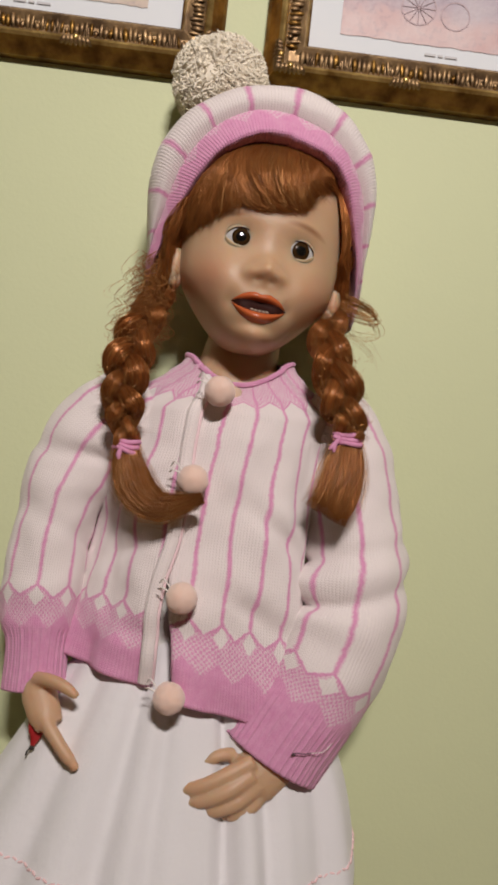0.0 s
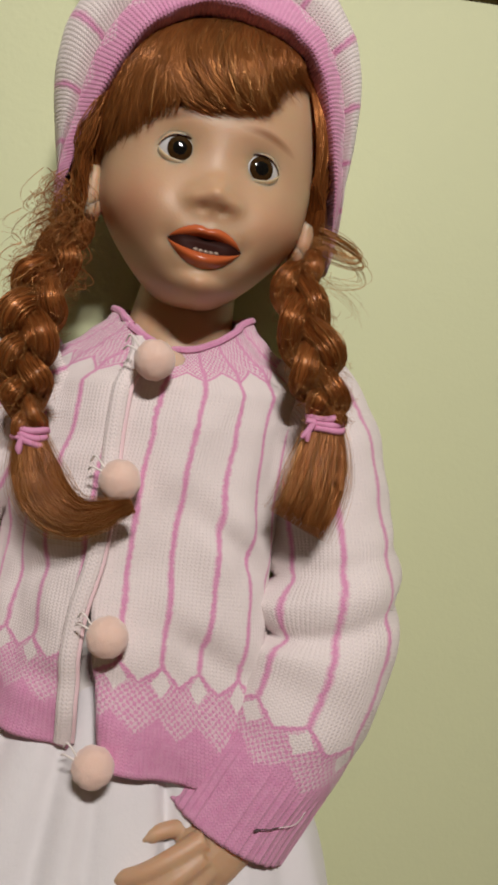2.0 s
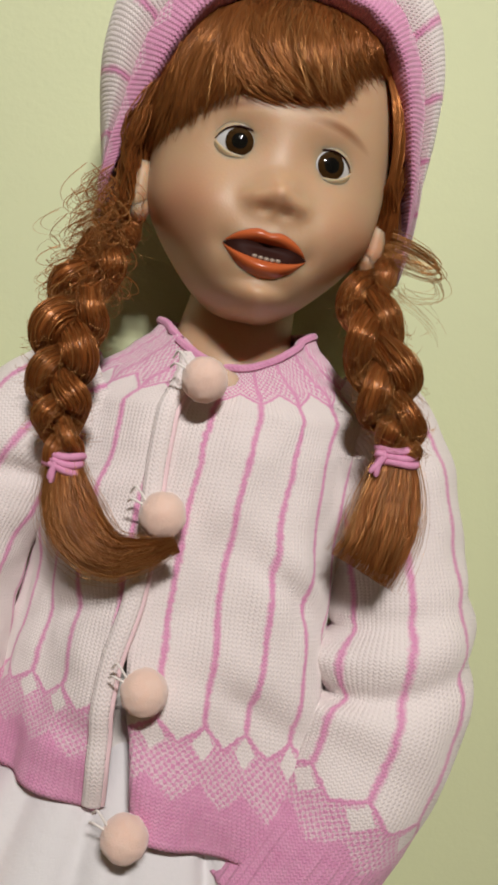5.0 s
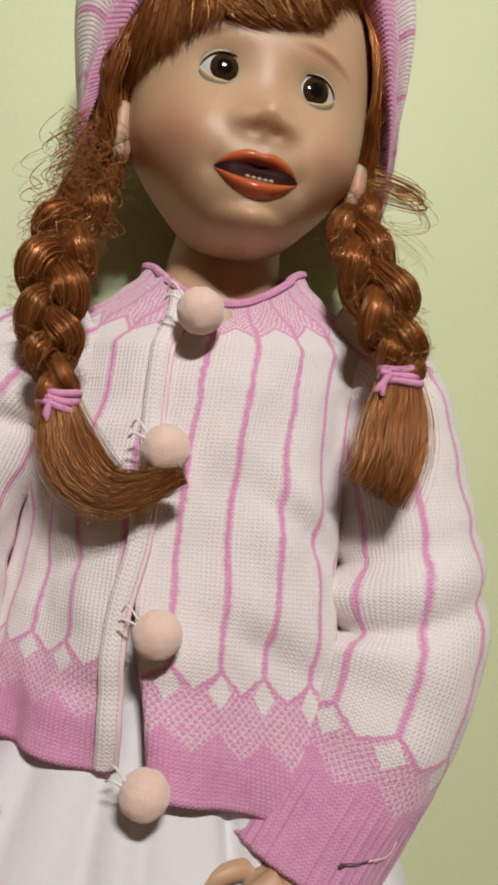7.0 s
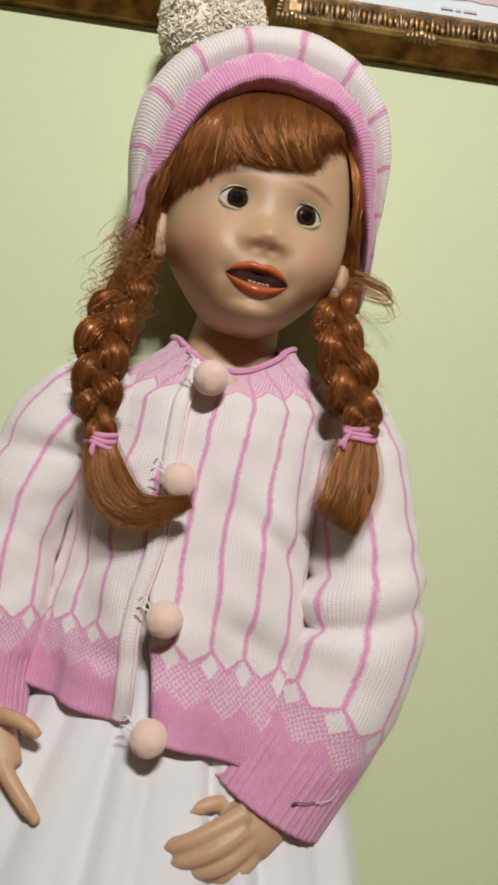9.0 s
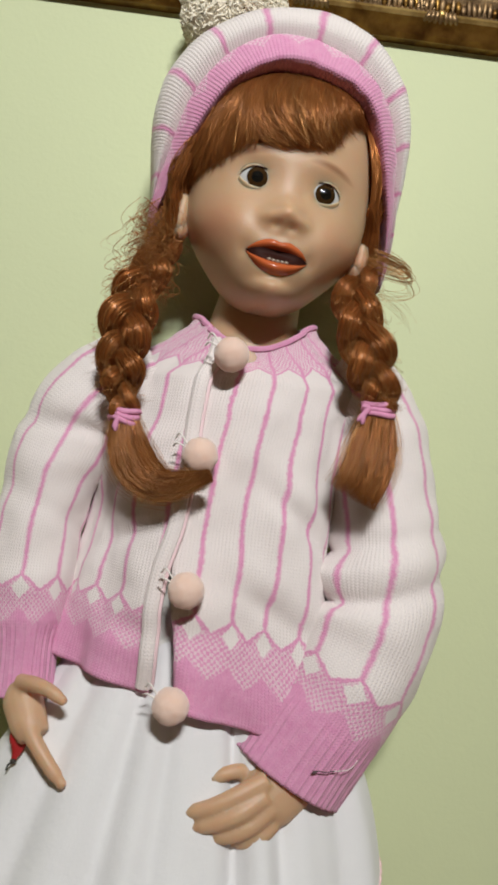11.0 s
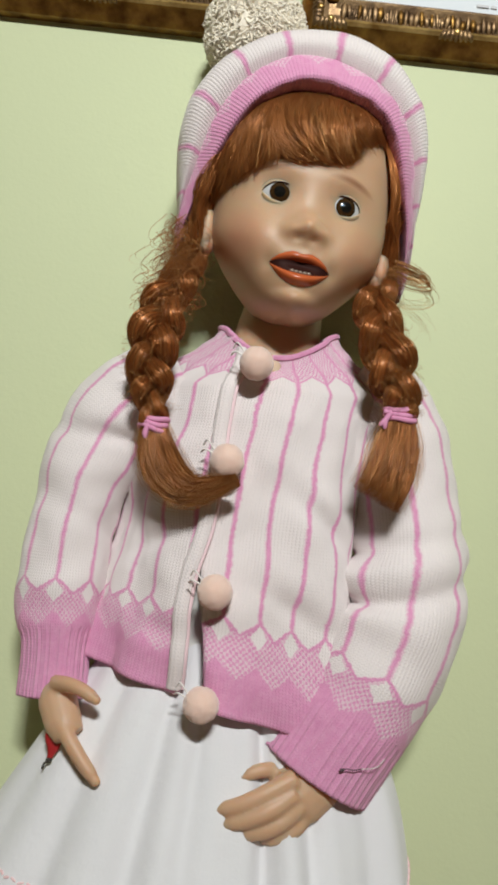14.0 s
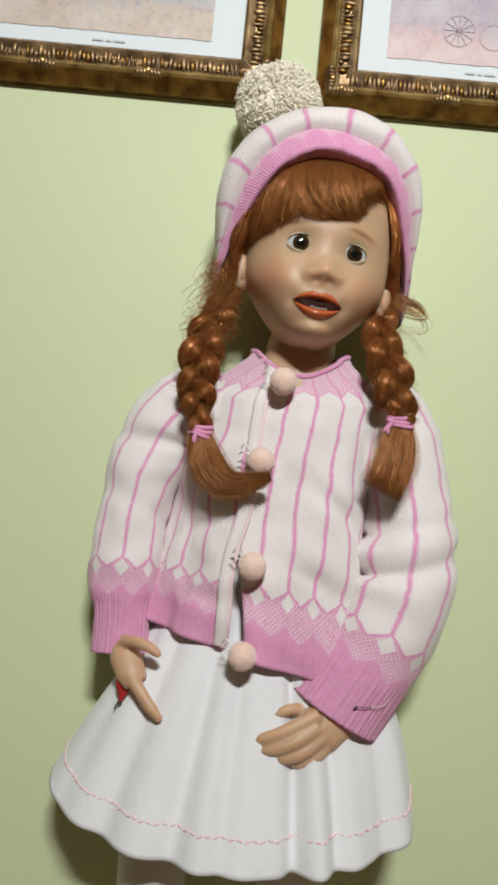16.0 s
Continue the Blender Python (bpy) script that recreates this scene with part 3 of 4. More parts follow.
FRINGE = [(-0.072, 0.000), (-0.063, 0.009), (-0.050, 0.015), (-0.037, 0.021), (-0.017, 0.030), (0.004, 0.030), (0.020, 0.032), (0.030, 0.043), (0.038, 0.058), (0.046, 0.070), (0.060, 0.058), (0.0745, 0.030)]


def fringe_z(x):
    """Height of the fringe's lower edge on the forehead."""
    return float(np.interp(x, [q[0] for q in FRINGE], [q[1] for q in FRINGE]))


def hair_mass(s, rnd):
    # a smooth under-layer that follows the head from the brim to the fringe
    rows, uvs = [], []
    for i in range(25):
        row, uv = [], []
        f = i / 24
        for j in range(61):
            x = -0.0745 + 0.149 * j / 60
            q = x / 0.07
            top = 0.099 - 0.018 * q * q
            z = top + (min(top - 0.002, fringe_z(x) + 0.004) - top) * f
            row.append(cap_point(x, z, 0.0025 + 0.0040 * math.sin(math.pi * min(1, f * 0.9 + 0.08))))
            uv.append((x * 1.0 + 0.03 * f, f * 0.06))
        rows.append(row)
        uvs.append(uv)
    s.grid(rows, uvs, 7)
    # fringe: locks falling to the temple, a swoop across the forehead, and the short side above the bare brow
    for k in range(74):
        kind = 0 if k < 22 else 1 if k < 56 else 2
        a = rnd.random()
        lift = rnd.uniform(0.005, 0.0085)
        ph = rnd.uniform(0, 6.28)
        if kind == 0:
            x0, x1, bow, late = -0.036 + 0.026 * a, -0.071 + 0.040 * a, -0.010, 1.0
        elif kind == 1:
            x0, x1, bow, late = -0.034 + 0.046 * a, -0.030 + 0.056 * a**0.7, -0.022 + 0.012 * a, 2.2
        else:
            x0, x1, bow, late = 0.004 + 0.034 * a, 0.020 + 0.030 * a, -0.004, 1.7
        z1 = fringe_z(x1) + rnd.uniform(-0.002, 0.007)
        for _ in range(84):
            da, r = rnd.gauss(0, 0.0048), rnd.uniform(-0.0012, 0.0010)
            e, dz = rnd.gauss(0, 0.0040), rnd.gauss(0, 0.0026)
            pts = []
            for t in (0, 0.17, 0.34, 0.5, 0.66, 0.83, 1.0):
                x = x0 + da + (x1 + e - x0 - da) * t**late + bow * math.sin(math.pi * t**0.85) + 0.0026 * t * math.sin(6.5 * t + ph)
                z = 0.098 - 0.016 * (x0 / 0.06) ** 2 + (z1 + dz - 0.098) * (1 - (1 - t) ** (1.7 if kind == 1 else 1.25))
                pts.append(cap_point(x, z, lift + r + 0.0035 * math.sin(math.pi * t) - 0.0045 * t * t))
            strand(s, pts, rnd.uniform(0.00010, 0.00026), 13, 7, 3, rnd.random())
    for k in range(130):
        x0 = rnd.uniform(-0.04, 0.035)
        x1 = x0 + rnd.uniform(-0.02, 0.03)
        z1 = fringe_z(x1) + rnd.uniform(-0.008, 0.012)
        pts = [cap_point(x0 + (x1 - x0) * t**1.7 - 0.012 * math.sin(math.pi * t), 0.092 + (z1 - 0.092) * t, 0.011 - 0.004 * t * t + rnd.uniform(-0.001, 0.002)) for t in (0, 0.25, 0.5, 0.75, 1)]
        strand(s, pts, rnd.uniform(0.0001, 0.0002), 11, 9, 3, rnd.random())
    # dark side hair that fills the brim behind the temples
    for side in (-1, 1):
        for k in range(520):
            a, b = rnd.random(), rnd.random()
            e = rnd.uniform(-0.003, 0.003)
            pts = [Vector((side * (0.046 + 0.016 * a), -0.040 + 0.030 * b, 0.076 - 0.016 * a)), Vector((side * (0.062 + 0.012 * a), -0.028 + 0.034 * b, 0.050 + e)),
                   Vector((side * (0.068 + 0.012 * a) + 1.5 * e, -0.014 + 0.034 * b, 0.020)), Vector((side * (0.070 + 0.013 * a) - 1.5 * e, -0.006 + 0.028 * b, -0.010 + 2 * e)), Vector((side * (0.074 + 0.010 * a), 0.002 + 0.016 * b, -0.040))]
            strand(s, pts, rnd.uniform(0.0002, 0.00055), 12, 7, 3, rnd.random())
    # the sides, down past the ears into the plaits
    for side in (-1, 1):
        for k in range(420):
            a = rnd.random()
            x0 = side * (0.052 + 0.018 * a)
            pts = [cap_point(x0 * 0.9, 0.075 - 0.02 * a, 0.006), cap_point(x0 + side * 0.004, 0.04, 0.007), cap_point(side * (0.070 + 0.004 * a), 0.012, 0.005 + 0.003 * a) + Vector((0, 0.004, 0))]
            pts.append(Vector((side * (0.075 + 0.004 * a), 0.010 + 0.014 * a, -0.02 + rnd.uniform(-0.004, 0.004))))
            pts.append(Vector((side * (0.080 + rnd.uniform(-0.006, 0.006)), 0.004 + rnd.uniform(-0.008, 0.01), -0.046)))
            if side < 0 and k % 4 == 0:
                w = rnd.uniform(0.0, 0.010)
                b = rnd.uniform(0, 6.28)
                e = rnd.uniform(-0.004, 0.006)
                pts = [Vector((-0.064 - w * 0.3, -0.020 + e, 0.052)), Vector((-0.071 - w * 0.7 + e * 0.5, -0.020 + e, 0.026))]
                pts += [Vector((-0.0765 - w * (0.9 - 0.3 * q) + 0.0038 * math.sin(2.2 * q + b), -0.018 + e + 0.005 * q, 0.006 - 0.017 * q)) for q in range(4)]
            if k % 5 < (3 if side > 0 else 0):
                w = rnd.uniform(0.0, 0.007)
                pts[2:] = [cap_point(side * (0.064 + w), 0.012, 0.004) + Vector((0, -0.001, 0)), Vector((side * (0.069 + w), -0.012 + rnd.uniform(-0.003, 0.003), -0.006)), Vector((side * (0.072 + w), -0.004, -0.018 + rnd.uniform(-0.010, 0.004)))]
                pts[3:4] = [pts[3] + Vector((rnd.uniform(-0.004, 0.006), 0, 0))]
            strand(s, pts, rnd.uniform(0.00018, 0.0005), 12, 7, 3, rnd.random())


def plait(s, path, rnd, length_turns, amp=0.0112, thick=0.0092):
    """Three twisted locks along path (x, y, z, scale), each a bundle of fine strands."""
    count = 84
    pts = spline(path, count)
    for k in range(3):
        line, radii = [], []
        for i, p in enumerate(pts):
            t = 2 * math.pi * (length_turns * i / (count - 1) + k / 3)
            sc = p[3] * (1 + 0.10 * math.sin(i * 0.31 + k))
            line.append(Vector((p[0] + amp * sc * math.sin(t), p[1] - 0.0095 * sc * math.sin(2 * t), p[2] + 0.0015 * math.sin(3.1 * t + k))))
            radii.append(thick * sc * (0.88 - 0.10 * math.cos(2 * t) + 0.08 * math.sin(2 * t)))
        s.tube(line, [r * 0.84 for r in radii], 14, 7, 0.78, True, None, rnd.random())
        for q in range(150):
            a, r0 = 2 * math.pi * (q + rnd.random()) / 150, rnd.uniform(0.80, 1.05)
            stray = rnd.uniform(1.05, 1.22) if q % 15 == 0 else 1.0
            twist = rnd.uniform(1.0, 2.6)
            ph = rnd.uniform(0, 6.28)
            fine = []
            for i, c in enumerate(line):
                d = (line[min(i + 1, count - 1)] - line[max(i - 1, 0)]).normalized()
                side = d.cross(Vector((0, -1, 0))).normalized()
                b = a + twist * i / count + 0.10 * math.sin(i * 0.4 + ph)
                r = radii[i] * r0 * (1 + (stray - 1) * math.sin(i * 0.22 + ph) ** 2)
                fine.append(c + side * (r * math.cos(b)) + d.cross(side) * (r * 0.78 * math.sin(b)))
            w = rnd.uniform(0.00014, 0.00040)
            s.tube(fine, [w * min(1.0, radii[i] / 0.009) for i in range(count)], 3, 9 if stray > 1 else 7, 1.0, True, None, rnd.random())
    # loose hairs standing off the plait
    for _ in range(240):
        i = rnd.randrange(2, count - 6)
        p = pts[i]
        a = rnd.uniform(-math.pi, math.pi)
        o = Vector((p[0] + 0.018 * p[3] * math.cos(a), p[1] - abs(0.014 * math.sin(a)), p[2]))
        d = Vector((math.cos(a), -0.35 * abs(math.sin(a)), rnd.uniform(-1.6, 0.6))).normalized() * rnd.uniform(0.006, 0.018)
        w = Vector((rnd.gauss(0, 0.002), rnd.gauss(0, 0.002), rnd.gauss(0, 0.002)))
        strand(s, [o - d * 0.7, o - d * 0.2 + w, o + d * 0.3 - w, o + d * 0.5 + w], rnd.uniform(0.00008, 0.00016), 9, 9, 3, rnd.random())


def tail(s, path, rnd, n, spread0, spread1, radius=0.0013, ragged=0.1, point=0.0):
    """The loose brush of hair below a band; path (x, y, z)."""
    base = [Vector(p) for p in spline(path, 12)]
    for _ in range(n):
        a, r = rnd.uniform(0, 2 * math.pi), rnd.random() ** 0.5
        cut = 1.03 - ragged * rnd.random() ** 1.5
        wave = rnd.uniform(0.0005, 0.004)
        loose = rnd.random() < 0.09
        if loose:
            r, cut = r * rnd.uniform(1.1, 1.5), min(1.03, cut + 0.1)
        pts = []
        for i, p in enumerate(base):
            t = i / 11
            if t > cut:
                break
            d = (base[min(i + 1, 11)] - base[max(i - 1, 0)]).normalized()
            n1 = d.cross(Vector((0, -1, 0))).normalized()
            w = (spread0 + (spread1 - spread0) * math.sin(min(1.0, t * 1.15) * math.pi / 2)) * (1 - point * t**2.2)
            pts.append(p + n1 * (w * r * math.cos(a) + wave * t * math.sin(6 * t + a)) + d.cross(n1) * (w * 0.6 * r * math.sin(a)))
        strand(s, pts, rnd.uniform(0.6, 1.25) * radius * (0.6 if loose else 1.0), 9, 9 if loose else 7, 3, rnd.random())


def curl(s, c, rnd, side, size, turns, drop, radius=0.0006, mat=9):
    pts = []
    for i in range(28):
        t = i / 27
        a = 2 * math.pi * turns * t
        pts.append((c[0] + side * (size * 0.5 + size * 0.5 * math.sin(a - 0.8)), c[1] + 0.6 * size * math.cos(a) * 0.5, c[2] - drop * t + size * 0.28 * math.cos(a)))
    s.tube(pts, [radius * (1 - 0.6 * i / 27) for i in range(28)], 4, mat, 0.8, True, None, rnd.random())


# ---- the doll: arms' ends ----
def finger(s, pts, r):
    p = spline(pts, 10)
    s.tube(p, [r * (1.02 - 0.28 * (k / 9)) * (0.55 if k == 9 else 1.0) for k in range(10)], 10, 0, 0.95)
    s.ball(p[-1], (r * 0.62,) * 3, 0, 10, 8)


def palms():
    s = Shape()
    # open palm beside the skirt, fingers pointing down
    s.tube([(-0.160, -0.074, 0.440), (-0.155, -0.086, 0.424), (-0.149, -0.098, 0.410), (-0.142, -0.106, 0.398), (-0.136, -0.110, 0.390)], [0.0125, 0.0135, 0.0150, 0.0140, 0.0115], 14, 0, 0.80)
    finger(s, [(-0.147, -0.106, 0.404), (-0.136, -0.116, 0.391), (-0.124, -0.122, 0.378), (-0.1115, -0.126, 0.3655)], 0.0068)
    finger(s, [(-0.147, -0.098, 0.402), (-0.137, -0.107, 0.388), (-0.126, -0.113, 0.375), (-0.1145, -0.117, 0.3635)], 0.0066)
    finger(s, [(-0.150, -0.090, 0.402), (-0.140, -0.098, 0.387), (-0.130, -0.104, 0.375), (-0.121, -0.108, 0.3655)], 0.0064)
    finger(s, [(-0.152, -0.082, 0.402), (-0.144, -0.089, 0.388), (-0.136, -0.095, 0.378), (-0.130, -0.098, 0.371)], 0.0058)
    finger(s, [(-0.153, -0.098, 0.424), (-0.140, -0.112, 0.427), (-0.128, -0.119, 0.4255), (-0.118, -0.122, 0.4205)], 0.0064)
    # the other, laid across the skirt, fingers pointing inward and down
    s.tube([(0.062, -0.096, 0.404), (0.053, -0.105, 0.390), (0.043, -0.112, 0.377), (0.033, -0.117, 0.367), (0.024, -0.119, 0.360)], [0.0175, 0.0210, 0.0240, 0.0230, 0.019], 16, 0, 0.62)
    finger(s, [(0.030, -0.124, 0.381), (0.013, -0.130, 0.372), (-0.006, -0.132, 0.362), (-0.0235, -0.128, 0.3545)], 0.0074)
    finger(s, [(0.030, -0.127, 0.371), (0.014, -0.134, 0.3605), (-0.002, -0.134, 0.352), (-0.0165, -0.130, 0.3465)], 0.0074)
    finger(s, [(0.034, -0.126, 0.362), (0.021, -0.132, 0.351), (0.008, -0.132, 0.344), (-0.004, -0.128, 0.3405)], 0.0072)
    finger(s, [(0.040, -0.121, 0.355), (0.031, -0.127, 0.3445), (0.021, -0.127, 0.339), (0.012, -0.123, 0.3365)], 0.0066)
    finger(s, [(0.034, -0.106, 0.378), (0.019, -0.112, 0.3815), (0.005, -0.117, 0.3815), (-0.008, -0.119, 0.376)], 0.0068)
    return s


def fused(shape, voxel):
    """The shape's pieces grown together into one smooth skin."""
    ob = new("draft", shape.mesh("draft", [SKIN]))
    mod = ob.modifiers.new("fuse", "REMESH")
    mod.mode, mod.voxel_size, mod.use_smooth_shade = "VOXEL", voxel, True
    soft = ob.modifiers.new("soft", "SMOOTH")
    soft.factor, soft.iterations = 0.5, 8
    got = ob.evaluated_get(bpy.context.evaluated_depsgraph_get()).to_mesh()
    out = Shape()
    out.v = [tuple(v.co) for v in got.vertices]
    out.f = [tuple(p.vertices) for p in got.polygons]
    out.uv, out.mi = [(0.0, 0.0)] * len(out.v), [0] * len(out.f)
    bpy.data.objects.remove(ob, do_unlink=True)
    return out


LEFT_PLAIT = [(-0.086, -0.070, 0.772, 0.60), (-0.095, -0.083, 0.745, 0.78), (-0.105, -0.096, 0.712, 0.98), (-0.108, -0.108, 0.680, 1.0), (-0.105, -0.115, 0.650, 0.82), (-0.100, -0.119, 0.624, 0.5)]
RIGHT_PLAIT = [(0.068, -0.066, 0.764, 0.55), (0.061, -0.088, 0.742, 0.80), (0.063, -0.110, 0.712, 1.0), (0.071, -0.124, 0.682, 0.95), (0.078, -0.129, 0.660, 0.75), (0.080, -0.130, 0.646, 0.55)]


def doll():
    rnd = random.Random(11)
    local = head_shape()
    lips(local)
    eyes(local)
    hair_mass(local, rnd)
    s = local.moved(head_to_world)
    # neck and a plain trunk inside the clothes
    s.tube([(-0.018, -0.056, 0.60), (-0.016, -0.056, 0.68), (-0.013, -0.054, 0.71), (-0.010, -0.052, 0.735), (-0.008, -0.056, 0.76)], [0.05, 0.042, 0.035, 0.032, 0.036], 28, 0, 0.95)
    s.tube([(-0.035, -0.060, 0.36), (-0.033, -0.064, 0.45), (-0.03, -0.062, 0.55), (-0.02, -0.054, 0.64)], [0.050, 0.058, 0.076, 0.06], 24, 8, 0.55)
    # legs in white tights, with feet on the floor
    for x in (-0.108, 0.022):
        s.tube([(-0.035 + 0.5 * (x + 0.043), -0.066, 0.385), (x, -0.07, 0.25), (x, -0.068, 0.17), (x + 0.002, -0.066, 0.09), (x + 0.003, -0.068, 0.035), (x + 0.003, -0.07, 0.006)], [0.026, 0.034, 0.031, 0.028, 0.022, 0.022], 20, 8)
        s.ball((x + 0.003, -0.088, 0.0205), (0.026, 0.05, 0.02), 8, 20, 12)
    plait(s, LEFT_PLAIT, rnd, 2.0)
    plait(s, RIGHT_PLAIT, rnd, 1.6)
    tail(s, [(-0.100, -0.119, 0.630), (-0.096, -0.121, 0.607), (-0.084, -0.127, 0.586), (-0.063, -0.133, 0.577), (-0.033, -0.141, 0.588)], rnd, 3400, 0.007, 0.0215, 0.00017, 0.42, 0.78)
    tail(s, [(0.080, -0.130, 0.652), (0.079, -0.133, 0.628), (0.075, -0.137, 0.604), (0.066, -0.139, 0.584)], rnd, 3200, 0.008, 0.0195, 0.00017, 0.50)
    # frizzy curls from the ear down to where the plait begins
    for k in range(420):
        f = rnd.random()
        c = (-0.096 - 0.008 * f + rnd.gauss(0, 0.007 + 0.006 * f * (1 - f)), -0.084 - 0.012 * f + rnd.gauss(0, 0.008), 0.792 - 0.075 * f)
        curl(s, c, rnd, rnd.choice((-1, 1)), rnd.uniform(0.005, 0.015), rnd.uniform(0.6, 2.0), rnd.uniform(0.008, 0.026), rnd.uniform(0.00010, 0.00030), 7 if k % 3 else 9)
    # ring curls standing out beside the other ear
    for k in range(26):
        curl(s, (0.069 + rnd.gauss(0, 0.0012), -0.084 + rnd.gauss(0, 0.004), 0.771 - 0.0035 * (k % 3) + rnd.gauss(0, 0.0010)), rnd, 1, 0.028 + 0.003 * (k % 3) + rnd.gauss(0, 0.0009), 1.15 + rnd.gauss(0, 0.06), 0.008, rnd.uniform(0.00018, 0.00040))
    for k in range(9):
        curl(s, (0.080 + rnd.gauss(0, 0.002), -0.086 + rnd.gauss(0, 0.002), 0.760 + rnd.gauss(0, 0.002)), rnd, 1, 0.022 + rnd.gauss(0, 0.002), 1.5 + rnd.gauss(0, 0.15), 0.034 + rnd.gauss(0, 0.004), 0.00016)
    s.add(fused(palms(), 0.0013))
    ob = new("doll", s.mesh("doll", [SKIN, LIP, MOUTH, TOOTH, EYE_WHITE, IRIS, PUPIL, HAIR, TIGHTS, FLYAWAY]))
    return tagged(ob, "large vinyl doll with auburn plaits and red lips beside the wall", "doll")


doll()


# ---- the clothes: skirt ----
def skirt():
    root = thing("skirt", "white cotton jersey doll skirt with soft folds and pink stitched hem", "skirt", (-0.04, -0.08, 0.25))
    o = root.location

    VALLEYS = [(-1.15, 0.009, 0.14), (-0.74, 0.014, 0.11), (-0.30, 0.017, 0.09), (-0.05, 0.010, 0.065), (0.36, 0.024, 0.06), (0.60, 0.012, 0.06), (0.98, 0.013, 0.10)]

    def at(a, f):
        """a: angle, 0 in front, growing to +x; f: 0 at the waist, 1 at the hem."""
        cx, cy = -0.034 - 0.006 * f, -0.062 - 0.020 * f
        rx, ry = 0.068 + 0.101 * f**0.9, 0.028 + 0.052 * f**0.9
        rx += 0.020 * math.sin(math.pi * f**0.9) * max(0.0, math.sin(a))
        fold = 0.006 * noise.noise(Vector((a * 2.2, f * 1.3, 6))) * f
        for where, deep, wide in VALLEYS:
            fold -= deep * (0.12 + 0.88 * f**0.7) * (1 - 0.30 * f) * math.exp(-(((a - where - 0.10 * (1 - f) * where) / wide) ** 2))
            fold += 0.45 * deep * f * math.exp(-(((a - where - 2.1 * wide) / (1.3 * wide)) ** 2))
        if math.cos(a) < 0:
            fold *= 0.4
        k = 1 + fold / ry * 0.9
        z = 0.475 - 0.184 * f - 0.003 * f * math.sin(a) - 0.040 * f * math.cos(a)
        y = min(cy - ry * k * math.cos(a), -0.003)
        return Vector((cx + rx * (1 + fold / rx * 0.5) * math.sin(a), y, z))

    n, m = 220, 60
    rows = [[at(2 * math.pi * j / n - math.pi, i / m) - o for j in range(n)] for i in range(m + 1)]
    uvs = [[(2 * math.pi * j / n * 0.15, i / m * 0.24) for j in range(n)] for i in range(m + 1)]
    cloth = solid(part("cloth", Shape().grid(rows, uvs, 0, True), COTTON, root), 0.0016, -1.0)
    # the turned hem: a second layer, folded round the edge
    rows = []
    for f, out in ((0.862, 0.0004), (0.868, 0.0014), (0.95, 0.0016), (0.995, 0.0015), (1.003, 0.0004), (1.0, -0.0014)):
        row = []
        for j in range(n):
            a = 2 * math.pi * j / n - math.pi
            p = at(a, f)
            row.append(p + Vector((math.sin(a) * out, -math.cos(a) * out, 0)) - o)
        rows.append(row)
    part("hem", Shape().grid(rows, [[(2 * math.pi * j / n * 0.15, 0.24 + 0.01 * i) for j in range(n)] for i in range(6)], 0, True), COTTON, root)
    s = Shape()
    dashes = 150
    for k in range(dashes):
        a0 = 2 * math.pi * k / dashes - math.pi
        pts = []
        for t in (0.0, 0.35, 0.7):
            a = a0 + t * 2 * math.pi / dashes
            p = at(a, 0.874 + (0.006 if k % 2 else -0.004) * (1 - 2 * t))
            pts.append(p + Vector((math.sin(a) * 0.0021, -math.cos(a) * 0.0021, 0)) - o)
        s.tube(pts, [0.0009, 0.0012, 0.0009], 5)
    part("hem_stitching", s, STITCH, root, "pink running stitch", kind="stuff")


skirt()


# ---- the clothes: cardigan ----
BODY = [(0.420, -0.034, 0.108, 0.056, -0.066), (0.45, -0.034, 0.105, 0.060, -0.066), (0.50, -0.033, 0.099, 0.060, -0.064), (0.55, -0.032, 0.097, 0.056, -0.062),
        (0.60, -0.029, 0.097, 0.053, -0.061), (0.635, -0.024, 0.093, 0.050, -0.059), (0.660, -0.021, 0.095, 0.046, -0.058), (0.680, -0.018, 0.080, 0.042, -0.057),
        (0.695, -0.016, 0.061, 0.038, -0.057), (0.706, -0.014, 0.049, 0.036, -0.058), (0.714, -0.013, 0.0445, 0.0345, -0.059)]
LEFT_EDGE = [(0.42, -0.063), (0.45, -0.0605), (0.50, -0.056), (0.55, -0.050), (0.60, -0.046), (0.65, -0.042), (0.70, -0.039), (0.72, -0.038)]
RIGHT_EDGE = [(0.42, -0.041), (0.45, -0.044), (0.50, -0.052), (0.55, -0.056), (0.60, -0.054), (0.65, -0.050), (0.70, -0.046), (0.72, -0.045)]


